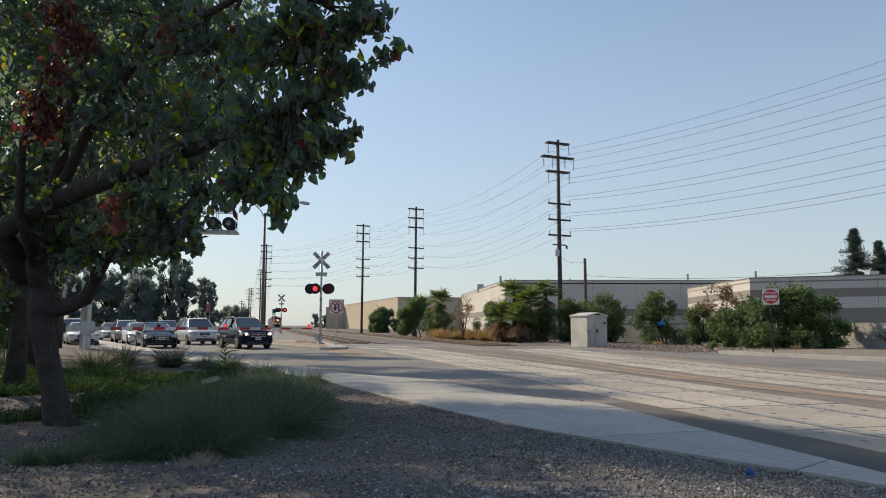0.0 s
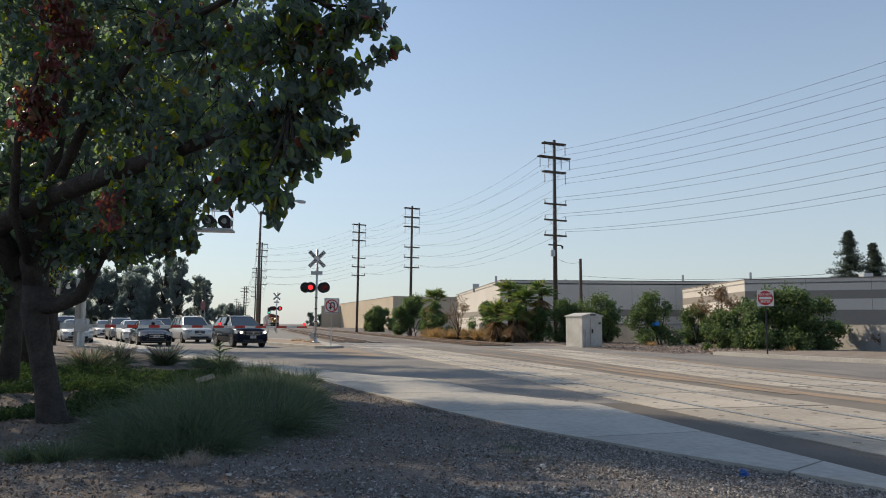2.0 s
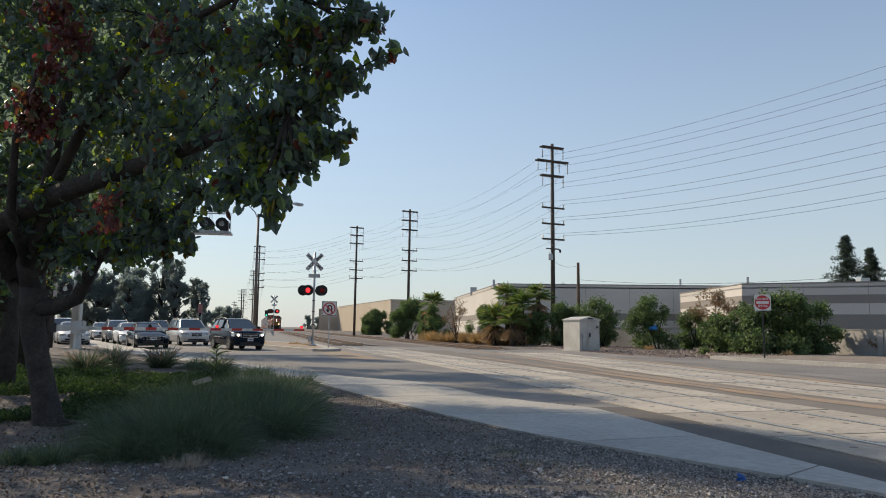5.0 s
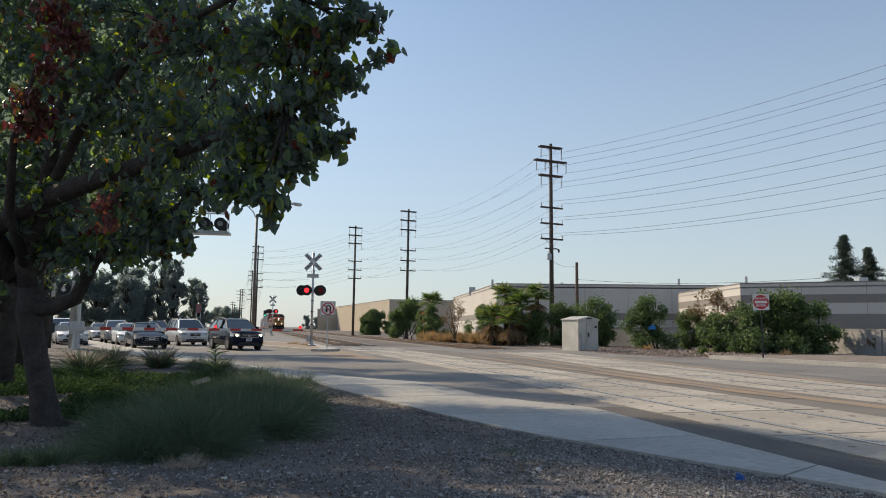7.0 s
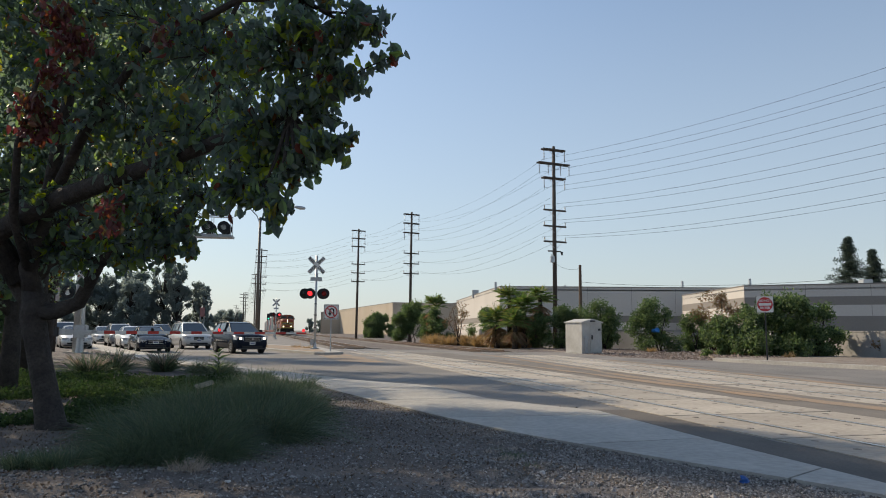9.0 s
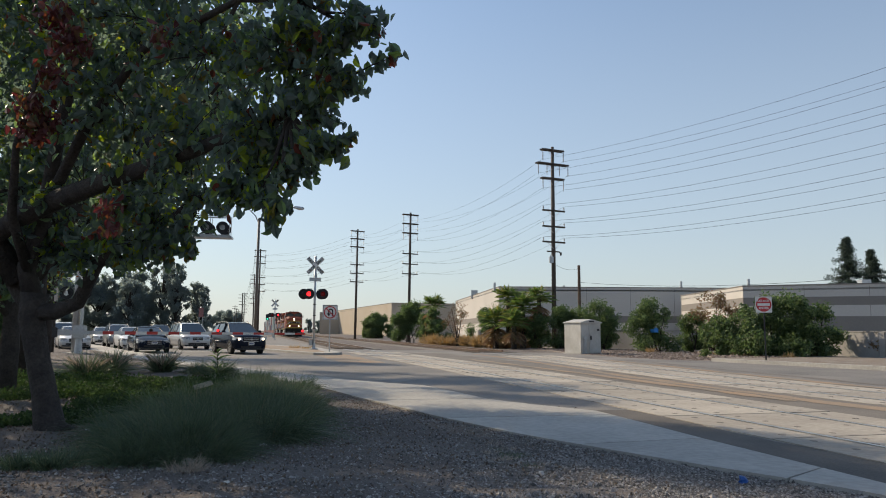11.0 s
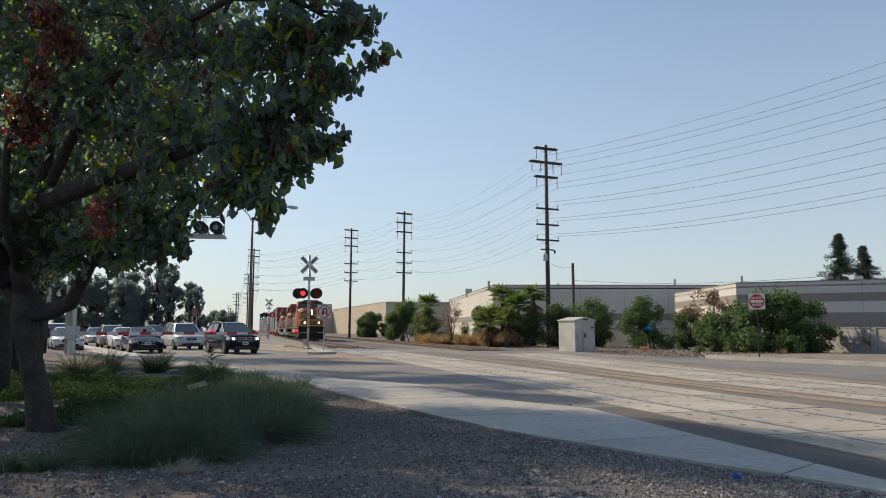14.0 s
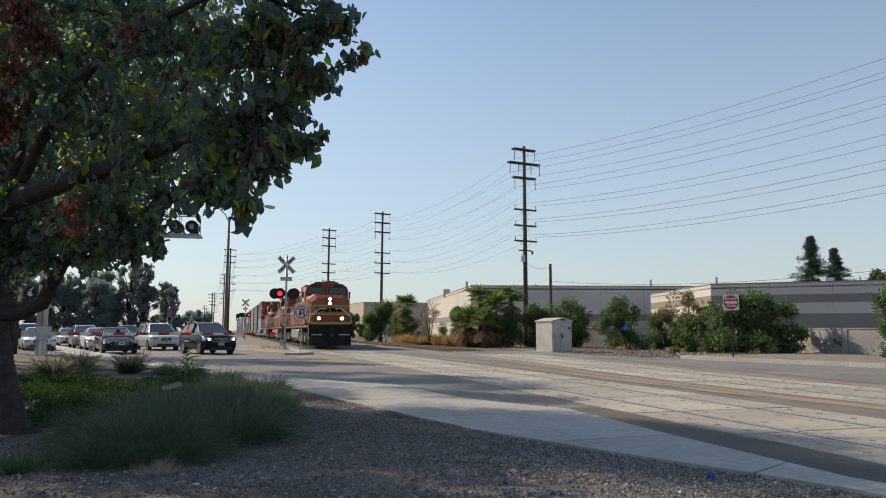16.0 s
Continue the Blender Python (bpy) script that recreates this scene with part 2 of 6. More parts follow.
def leaves(name, centres, size, material, parent, rng, droop=0.5, wide=0.55, spread=0.3, fold=0.18):
    """Folded leaf blades, two quads each, at the given centres; size: their length in metres."""
    n = len(centres)
    c = np.asarray(centres, float)
    d = rng.normal(size=(n, 3))
    d[:, 2] -= droop * 1.6
    d /= np.linalg.norm(d, axis=1)[:, None]
    q = rng.normal(size=(n, 3))
    w = np.cross(d, q)
    w /= np.linalg.norm(w, axis=1)[:, None] + 1e-9
    u = np.cross(d, w)
    s = size * rng.uniform(1 - spread, 1 + spread, (n, 1))
    k = wide * s / 2
    base, tip = c - d * s / 2, c + d * s / 2 + u * s * 0.12
    mid = c - u * s * fold * 0.5
    l0, r0 = c - d * s * 0.12 + w * k + u * s * fold, c - d * s * 0.12 - w * k + u * s * fold
    v = np.stack([base, mid, tip, l0, r0], axis=1).reshape(-1, 3)
    i = np.arange(n)[:, None] * 5
    f = np.concatenate([i + [0, 1, 3], i + [3, 1, 2], i + [0, 4, 1], i + [4, 2, 1]]).tolist()
    me = bpy.data.meshes.new(name)
    me.from_pydata(v.tolist(), [], f)
    me.materials.append(material)
    ob = new(name, me)
    ob.parent = parent
    return ob


def oval_leaves(name, centres, size, material, parent, rng, droop=0.5, wide=0.6, spread=0.3, fold=0.14):
    """Pointed oval blades with a folded midrib, curling towards the tip."""
    n = len(centres)
    c = np.asarray(centres, float)
    d = rng.normal(size=(n, 3))
    d[:, 2] -= droop * 1.6
    d /= np.linalg.norm(d, axis=1)[:, None]
    w = np.cross(d, rng.normal(size=(n, 3)))
    w /= np.linalg.norm(w, axis=1)[:, None] + 1e-9
    u = np.cross(d, w)
    s = size * rng.uniform(1 - spread, 1 + spread, (n, 1))
    curl = rng.uniform(-0.05, 0.28, (n, 1))

    def at(a, b, f):
        return c + d * s * (a - 0.5) + w * s * (b * wide / 2) + u * s * (f * fold - curl * a * a)

    v = np.stack([at(0, 0, 0), at(0.3, 0, -0.5), at(0.68, 0, -0.5), at(1, 0, 0), at(0.22, 0.86, 0.8), at(0.52, 1, 0.9), at(0.8, 0.55, 0.4),
                  at(0.22, -0.86, 0.8), at(0.52, -1, 0.9), at(0.8, -0.55, 0.4)], axis=1).reshape(-1, 3)
    i = np.arange(n)[:, None] * 10
    f = (i + [0, 1, 4]).tolist() + (i + [0, 7, 1]).tolist() + (i + [6, 2, 3]).tolist() + (i + [2, 9, 3]).tolist()
    f += (i + [4, 1, 2, 5]).tolist() + (i + [1, 7, 8, 2]).tolist() + (i + [5, 2, 6]).tolist() + (i + [8, 9, 2]).tolist()
    me = bpy.data.meshes.new(name)
    me.from_pydata(v.tolist(), [], f)
    me.materials.append(material)
    ob = new(name, me)
    ob.parent = parent
    return ob


def blades(name, roots, ways, lengths, width, material, parent, rng, bend=0.5):
    """Grass blades: thin bent strips of three pieces from their roots."""
    r, d = np.asarray(roots, float), np.asarray(ways, float)
    n = len(r)
    d = d / np.linalg.norm(d, axis=1)[:, None]
    L = np.asarray(lengths, float).reshape(-1, 1)
    flat = np.c_[d[:, :2], np.zeros(n)]
    side = np.cross(d, rng.normal(size=(n, 3)))
    side /= np.linalg.norm(side, axis=1)[:, None] + 1e-9
    pts = []
    for s in (0.0, 0.4, 0.75, 1.0):
        p = r + d * L * s + flat * L * (s * s * bend) - np.array([0, 0, 1.0]) * L * (s ** 2.4) * bend * np.linalg.norm(flat, axis=1)[:, None]
        pts.append(p)
    k = width / 2
    v = np.stack([pts[0] - side * k, pts[0] + side * k, pts[1] - side * k, pts[1] + side * k, pts[2] - side * k * 0.7,
                  pts[2] + side * k * 0.7, pts[3]], axis=1).reshape(-1, 3)
    i = np.arange(n)[:, None] * 7
    f = (i + [0, 1, 3, 2]).tolist() + (i + [2, 3, 5, 4]).tolist() + (i + [4, 5, 6]).tolist()
    me = bpy.data.meshes.new(name)
    me.from_pydata(v.tolist(), [], f)
    me.materials.append(material)
    ob = new(name, me)
    ob.parent = parent
    return ob


def ball_points(rng, n, centre, radii, shell=0.45):
    """Points in an ellipsoid, denser towards its skin."""
    p = rng.normal(size=(n, 3))
    p /= np.linalg.norm(p, axis=1)[:, None]
    p *= rng.uniform(shell ** 3, 1, (n, 1)) ** (1 / 3)
    return p * np.asarray(radii) + np.asarray(centre)


# ---------------------------------------------------------------- plan
TRACK = -0.252                 # the tracks' x per metre of y


def ease(s):
    s = max(0.0, min(1.0, s))
    return s * s * (3 - 2 * s)


def track_x(y, off=0.0):
    """The tracks' line; over the crossing it bears to the right, and the second track draws in towards the first."""
    pull = 2.5 * ease((44 - y) / 28) if off > 4 else 0.0
    return -5.3 + TRACK * (y - 49.7) + 0.78 * ease((50 - y) / 27) + off - pull


SECOND = 7.6                   # how far along x the second track lies
YAW_T = math.degrees(math.atan2(-0.252, 1.0))      # the tracks' turn from +y, to the left negative
KERB_LIFT = 0.954              # the slabs stand proud of the road
KERB_NEAR = [(-3.0, 17.6), (-1.65, 14.7), (0.06, 11.25), (1.09, 9.4), (2.33, 7.7), (3.15, 6.7), (3.62, 6.05), (5.2, 3.2), (7.2, -2.0), (10, -12)]
KERB_NEAR = [(x * KERB_LIFT, y * KERB_LIFT) for x, y in KERB_NEAR]
KERB_FAR = [(-4.5, 21.8), (-1.84, 18.2), (-0.2, 16.8), (1.0, 13.5), (1.86, 12.4), (2.55, 11.7), (2.87, 10.2), (3.17, 8.7), (3.57, 7.0), (3.78, 6.1), (5.45, 3.3), (7.63, -1.5), (10.4, -11.0)]

# ---------------------------------------------------------------- ground and roads
LEFT_NEAR = [(-40, 76), (-21, 44.5), (-12.5, 31), (-6.6, 22.6)]
LEFT_FAR = [(-38.4, 77), (-19.5, 45.5), (-11.2, 32), (-6.2, 24.0)]


def ground_z(x, y):
    """The bare ground: level but for a low planted rise beside the pavement and small lumps."""
    edge = np.interp(y, [-12, -2, 3.2, 6.05, 7.7, 9.4, 11.25, 14.7, 17.6, 22.6, 31, 44.5, 76],
                     [10, 7.2, 5.2, 3.62, 2.33, 1.09, 0.06, -1.65, -3.0, -6.6, -12.5, -21, -40])
    edge *= KERB_LIFT
    rise = max(0.0, min(1.0, (edge - x + 0.15) / 0.25))
    inside = max(0.0, min(1.0, (edge - x - 0.1) / 1.6))
    lump = noise.fractal(Vector((x * 0.55, y * 0.55, 0)), 1.0, 2.0, 4) * 0.05
    if y > 80 or x < -60:
        inside = 0
    return -0.03 + 0.06 * rise * (y < 80) + inside * (lump + 0.02 * min(3.0, max(0.0, edge - x)))


def spaced(limit, fine, n):
    s = np.linspace(-1, 1, n)
    return np.sinh(s * fine) / math.sinh(fine) * limit


def build_ground():
    xs, ys = spaced(2500, 8.2, 191) + 0.0, spaced(2500, 8.2, 191) + 9.0
    v = [(float(x), float(y), ground_z(x, y)) for y in ys for x in xs]
    n = len(xs)
    f = [(j * n + i, j * n + i + 1, (j + 1) * n + i + 1, (j + 1) * n + i) for j in range(n - 1) for i in range(n - 1)]
    tagged(raw("ground", v, f, EARTH, smooth=True), "dark brown earth with gravel and mulch", "ground", kind="structure")


build_ground()

ROADPOLY = LEFT_FAR + KERB_FAR + [(40, -12), (33, -6), (22, 13), (15.9, 25.9), (12.8, 32.6), (12.4, 44), (9.4, 46.0), (track_x(46, 9.6), 46.0),
                                  (track_x(50, 5.0), 50), (track_x(52, -2.0), 52), (track_x(150, -2.6), 150), (-60, 150), (-80, 150)]
road = tagged(part("road", prism(bmesh.new(), ROADPOLY, -0.3, 0.0), ASPHALT), "worn sun-bleached grey asphalt of the crossing", "road", kind="structure")


def strip(pts_a, pts_b, z0, z1):
    return prism(bmesh.new(), list(pts_a) + list(pts_b)[::-1], z0, z1)


def along(pts, step):
    """Points at even steps along a polyline."""
    out, left = [], 0.0
    for a, b in zip(pts, pts[1:]):
        a, b = Vector((*a, 0)), Vector((*b, 0))
        d = (b - a).length
        s = left
        while s < d:
            out.append(a.lerp(b, s / d))
            s += step
        left = s - d
    return out


def build_pavement():
    """The footway: slabs of pale concrete with open joints, and its kerb towards the road."""
    pav = tagged(part("pavement", strip(LEFT_NEAR + KERB_NEAR, LEFT_FAR + KERB_FAR, -0.25, -0.012), CONCRETE), "pale concrete pavement slabs curving along the road", "pavement", kind="structure")
    near, far = along(LEFT_NEAR + KERB_NEAR, 0.25), along(LEFT_FAR + KERB_FAR, 0.25)
    # one slab to each stretch, skewed like the joints
    N, F = LEFT_NEAR + KERB_NEAR, LEFT_FAR + KERB_FAR
    ny, nx = [p[1] for p in N][::-1], [p[0] for p in N][::-1]
    fy, fx = [p[1] for p in F][::-1], [p[0] for p in F][::-1]
    cuts = [-11, -8, -5, -2, 0.4, 2.6, 4.6, 6.35, 8.2, 10.6, 13.2, 15.8, 18.6, 21.5, 25, 29, 33, 37.5, 42, 47, 52, 58, 64, 70, 75]
    for a, b in zip(cuts, cuts[1:]):
        ya = np.linspace(a + 0.012, b - 0.012, 6)
        lo = [(float(np.interp(y, ny, nx)), float(y)) for y in ya]
        hi = [(float(np.interp(y + 0.5, fy, fx)) - 0.012, float(y + 0.5)) for y in ya]
        if math.dist(lo[2], hi[2]) < 0.3:
            continue
        part("slab", strip(lo, hi, -0.10, 0.06), CONCRETE, pav)
    return pav


build_pavement()


def track_poly(off_a, off_b, y0, y1):
    ys = [y0] + [float(y) for y in range(-10, 52, 2) if y0 < y < y1] + [y1]
    return [(track_x(y, off_a), y) for y in ys] + [(track_x(y, off_b), y) for y in ys[::-1]]


def ragged(off_a, off_b, y0, y1, rough, seed):
    """A strip along the tracks with worn, uneven edges."""
    ys = np.arange(y0, y1, 0.35)
    a = [(track_x(y, off_a + noise.noise(Vector((seed, y * 0.55, 0))) * rough + noise.noise(Vector((seed, y * 2.1, 5))) * rough * 0.4), float(y)) for y in ys]
    b = [(track_x(y, off_b + noise.noise(Vector((seed + 9, y * 0.55, 0))) * rough + noise.noise(Vector((seed + 9, y * 2.1, 5))) * rough * 0.4), float(y)) for y in ys]
    return a, b


def flat_strip(name, a, b, z, material):
    """A thin skin of surfacing between two lines."""
    v = [(x, y, z) for x, y in a] + [(x, y, z) for x, y in b]
    n = len(a)
    return raw(name, v, [(i, n + i, n + i + 1, i + 1) for i in range(n - 1)], material)


def build_patches():
    for k, (a, b, y0, y1, m, lab, z) in enumerate((
            (1.66, 3.6, -8, 44, PATCH, "dark asphalt strip beside the crossing panels", 0.004),
            (-2.9, -1.62, -8, 12.6, DARKPATCH, "dark patched asphalt strip along the panels", 0.004),
            (5.2, 5.55, -8, 42, RUSTY_EARTH, "rust-stained earth along the rails", 0.009),
            (9.35, 9.75, -8, 34, RUSTY_EARTH, "rust-stained earth along the rails", 0.009),
            (2.2, 2.55, 14, 34, RUSTY_EARTH, "rust stain washed over the asphalt", 0.0135),
            (3.62, 3.9, 18, 44, PATCH, "darker worn joint in the asphalt", 0.006),
            (10.4, 10.7, -4, 34, PATCH, "dark tar joint in the asphalt", 0.006),
            (-4.2, -2.4, 30, 47, RUSTY_EARTH, "earth tracked over the asphalt", 0.004))):
        tagged(flat_strip("road_patch", *ragged(a, b, y0, y1, 0.22, k * 3.7), z, m), lab, "road patch", kind="structure")


build_patches()


def build_ballast():
    """The stone bed beyond the crossing, a low bank under both tracks."""
    bm = bmesh.new()
    for a, b, y0 in ((-2.3, 2.4, 52.5), (SECOND - 2.4, SECOND + 2.4, 45.5)):
        prof = [(a, -0.05), (a + 0.7, 0.02), (b - 0.7, 0.02), (b, -0.05)]
        for y1, y2 in ((y0, 900),):
            lo = [bm.verts.new((track_x(y1, o), y1, z)) for o, z in prof]
            hi = [bm.verts.new((track_x(y2, o), y2, z)) for o, z in prof]
            for i in range(3):
                bm.faces.new((lo[i], lo[i + 1], hi[i + 1], hi[i]))
            bm.faces.new(lo)
    bmesh.ops.recalc_face_normals(bm, faces=bm.faces)
    tagged(part("ballast", bm, BALLAST), "brown crushed stone ballast under the tracks", "ballast", kind="structure")


build_ballast()


def build_cracks():
    """Tarred cracks wandering over the worn asphalt."""
    for k, (x, y, dx, dy, n) in enumerate(((-7, 26, 0.5, -0.32, 22), (-9, 30, 0.62, -0.1, 26), (-3, 24, 0.36, -0.42, 20), (-6, 33, 0.66, -0.3, 26), (8.5, 30, 0.5, -0.6, 24), (11, 24, 0.4, -0.7, 20), (-12, 36, 0.7, 0.05, 22), (3, 36, 0.75, -0.25, 24))):
        r = random.Random(k)
        a, b = [], []
        for i in range(n):
            x, y = x + dx * 0.5 + r.uniform(-0.14, 0.14), y + dy * 0.5 + r.uniform(-0.14, 0.14)
            w = r.uniform(0.012, 0.035)
            a.append((x - dy * w, y + dx * w))
            b.append((x + dy * w, y - dx * w))
        tagged(flat_strip("road_crack", a, b, 0.0085, TAR), "dark tar-filled crack in the asphalt", "road crack", kind="structure")


build_cracks()


def kerb_gap_shadow():
    """Tar-dark strip along the slabs: open joint with the step's shadow painted in."""
    pts = [p for p in along(KERB_FAR, 0.2) if -4 < p.y < 12.6]
    a = [(p.x + 0.012, p.y) for p in pts]
    b = [(p.x + 0.05 + 0.025 * noise.noise(Vector((p.y * 2.3, 1.7, 0))), p.y + 0.012) for p in pts]
    tagged(flat_strip("road_crack", a, b, 0.0135, TAR), "tar-dark strip for the open joint and step shadow along the pavement slabs", "road crack", kind="structure")


kerb_gap_shadow()


def build_track(off, y_open):
    """Two rails and their sleepers; before y_open the rails lie flush in the crossing."""
    t = tagged(new("railway_track"), "rusty steel rails with worn bright heads", "railway track", kind="structure")
    for g in (-0.74, 0.74):
        o = off + g
        bm = bmesh.new()
        for w, z0, z1 in ((0.07, 0.10, 0.155), (0.016, -0.02, 0.10), (0.14, -0.04, -0.02)):
            prism(bm, track_poly(o - w / 2, o + w / 2, y_open, 900), z0, z1)
        part("rail", bm, RAIL, t)
        part("rail_head", prism(bmesh.new(), track_poly(o - 0.03, o + 0.03, y_open, 900), 0.155, 0.158), RAILTOP, t, "worn bright rail head")
        part("flush_rail", prism(bmesh.new(), track_poly(o - 0.035, o + 0.035, -12, y_open), -0.1, 0.016), RAILTOP, t, "rail head worn bright, flush with the crossing")
    bm = bmesh.new()
    y = y_open
    while y < 170:
        box(bm, -1.3, 1.3, -0.11, 0.11, -0.1, 0.045, m=pose(track_x(y, off), y, 0, rz=-YAW_T))
        y += 0.55
    tagged(part("sleepers", bm, SLEEPER, t), kind="stuff")
    return t


build_track(0.0, 52.5)
build_track(SECOND, 45.5)


def build_panels(off, y0, y1):
    """Concrete crossing panels between and beside the rails, with their lifting sockets and steel edges."""
    t = tagged(new("level_crossing"), "pale concrete railway crossing panels with bolt sockets", "crossing panels", kind="structure")
    length, bm_mid, bm_side, sock = 2.44, bx(-0.655, 0.655, -1.205, 1.205, -0.12, 0.012, 0.012), bx(-0.39, 0.39, -1.205, 1.205, -0.12, 0.012, 0.012), None
    mid, side = mesh_of("panel", bm_mid, PANEL), mesh_of("panel", bm_side, PANEL)
    bm = bmesh.new()
    for i in range(int((y1 - y0) / (length * 0.9697))):
        y = y0 + i * length * 0.9697
        base = pose(track_x(y, off), y, 0, rz=math.degrees(math.atan2(track_x(y - 1.2, off) - track_x(y + 1.2, off), 2.4)))
        for me, dx in ((mid, 0), (side, -1.19), (side, 1.19)):
            ob = new("panel", me)
            ob.parent = t
            ob.matrix_basis = base @ pose(dx, random.uniform(-.004, .004), random.uniform(-.003, .003), 0, 0, random.uniform(-.15, .15))
            for sx in ((-0.42, 0.42) if me is mid else (0,)):
                for sy in (-0.95, -0.32, 0.32, 0.95):
                    disc(bm, base @ Vector((dx + sx, sy, 0.006)), (0, 0, 1), 0.05, 0.009, 6)
    tagged(part("bolt_sockets", bm, PATCH, t), kind="stuff")


build_panels(0.0, -6.0, 47)
build_panels(SECOND, -4.0, 41)

ISLAND = [(-5.35, 39.2), (-5.2, 39.9), (-8.2, 50.5), (-17.5, 66), (-40, 108), (-42.5, 107), (-20.5, 64), (-14.3, 52.0), (-9.2, 43.2), (-6.6, 38.9), (-6.0, 38.6)]


def build_island():
    t = tagged(part("traffic_island", prism(bmesh.new(), ISLAND, -0.2, 0.13), CONCRETE), "kerbed median island of pale concrete", "traffic island", kind="structure")
    inner = [(-6.2, 40.3), (-8.7, 50.2), (-17.9, 65.3), (-19.9, 64.2), (-13.7, 51.7), (-9.0, 43.9), (-6.9, 40.0)]
    part("island_fill", prism(bmesh.new(), inner, -0.1, 0.136), RUSTY_EARTH, t, "reddish earth fill")


build_island()
KERB_R = [(11.2, 45.4), (12.6, 33.2), (13.2, 31.4), (15.8, 25.9), (22, 12.6), (33, -6)]
kerb = tagged(part("kerb", strip(KERB_R[1:], [(x + 0.32, y + 0.12) for x, y in KERB_R[1:]], -0.2, 0.15), CONCRETE), "pale concrete kerb along the road", "kerb", kind="structure")
tagged(part("verge", strip([(x + 0.32, y + 0.12) for x, y in KERB_R[1:]], [(17.8, 50), (19, 44), (21.2, 36), (24, 30), (30, 16), (40, -4)], -0.2, 0.13), mat(
    "verge_earth", (0.20, 0.155, 0.12), 0.95, second=(0.27, 0.235, 0.20), scale=1.4, fine=9, bump=0.8, dist=0.03)), "dry reddish earth verge with litter", "verge", kind="structure")

DEBRIS = [(12.75, 33.7), (17.6, 50.2), (12, 59.5), (4, 68.3), (1.2, 72), (8.0, 50.2), (8.1, 46.2), (8.5, 43.0), (9.6, 37.5), (11.2, 34.6)]
tagged(part("verge", prism(bmesh.new(), DEBRIS, -0.2, 0.012), mat("debris_earth", (0.21, 0.165, 0.135), 0.95, second=(0.30, 0.26, 0.23), scale=0.9, fine=7, bump=0.9, dist=0.04, spread=0.35)),
       "stony reddish earth verge before the boundary wall", "verge", kind="structure")

# ---------------------------------------------------------------- walls and buildings
BLOCK = mat("block_wall_paint", (0.38, 0.37, 0.355), 0.85, second=(0.29, 0.275, 0.26), scale=0.5, fine=12, bump=0.3, spread=0.1)
STUCCO = mat("tilt_up_pale", (0.57, 0.53, 0.48), 0.85, second=(0.52, 0.485, 0.44), scale=0.08, fine=4, bump=0.1, spread=0.06)
STUCCO2 = mat("tilt_up_beige", (0.50, 0.425, 0.33), 0.85, second=(0.46, 0.38, 0.285), scale=0.08, fine=4, bump=0.1, spread=0.06)
BAND = mat("tilt_up_band", (0.25, 0.225, 0.20), 0.85, scale=0.2, fine=4, bump=0.1, spread=0.06)
ROOFM = mat("roof_gravel", (0.35, 0.34, 0.32), 0.9)


def wall_line(a, b, z1, thick=0.2):
    """A block wall from a to b, in bays with a coping."""
    a, b = Vector((*a, 0)), Vector((*b, 0))
    L = (b - a).length
    ang = math.degrees(math.atan2(b.y - a.y, b.x - a.x))
    t = tagged(new("boundary_wall"), "whitewashed block boundary wall, stained and patched", "wall", kind="structure")
    t.matrix_basis = pose(a.x, a.y, 0, rz=ang)
    n = max(1, round(L / 5))
    for i in range(n):
        part("wall_bay", bx(i * L / n + 0.01, (i + 1) * L / n - 0.01, 0, thick, -0.2, z1, 0.01), BLOCK, t)
        part("pilaster", bx(i * L / n - 0.15, i * L / n + 0.15, -0.04, thick + 0.04, -0.2, z1 + 0.03, 0.01), BLOCK, t)
    part("coping", bx(0, L, -0.03, thick + 0.03, z1 + 0.001, z1 + 0.05), BLOCK, t)


wall_line((4.0, 68.5), (19.5, 51.5), 1.45)
wall_line((19.6, 51.2), (22.2, 36.2), 1.38)
wall_line((22.25, 36.0), (36, 10), 1.38)


def building(name, corners, h, material, label, bands=(), panel=7.5, parapet=0.35):
    """A tilt-up warehouse: wall slabs with joints along each side, a parapet and a flat roof. corners in plan order."""
    t = thing(name, pose(0, 0, 0), label, "building")
    for i, (a, b) in enumerate(zip(corners, corners[1:] + corners[:1])):
        a, b = Vector((*a, 0)), Vector((*b, 0))
        L, d = (b - a).length, (b - a).normalized()
        ang = math.degrees(math.atan2(d.y, d.x))
        m = pose(a.x, a.y, 0, rz=ang)
        n = max(1, round(L / panel))
        for k in range(n):
            ob = part("wall_panel", bx(k * L / n + 0.03, (k + 1) * L / n - 0.03, 0, 0.3, -0.3, h), material, t)
            ob.matrix_basis = m
        ob = part("joint_backing", bx(0.02, L - 0.02, 0.04, 0.26, -0.3, h - 0.05), BAND, t)
        ob.matrix_basis = m
        ob = part("parapet_cap", bx(-0.05, L + 0.05, -0.06, 0.36, h + 0.002, h + 0.14), BAND, t)
        ob.matrix_basis = m
        for z0, z1 in bands:
            ob = part("painted_band", bx(0.01, L - 0.01, -0.012, -0.003, z0, z1), BAND, t, "grey-brown painted band")
            ob.matrix_basis = m
    part("roof", prism(bmesh.new(), corners, h - 0.6, h - 0.4), ROOFM, t)
    return t


def roof_bits(parent, spots, h):
    for x, y, w, z in spots:
        part("roof_unit", bx(x - w / 2, x + w / 2, y - w / 2, y + w / 2, h - 0.5, h + z, 0.03), GALV, parent)


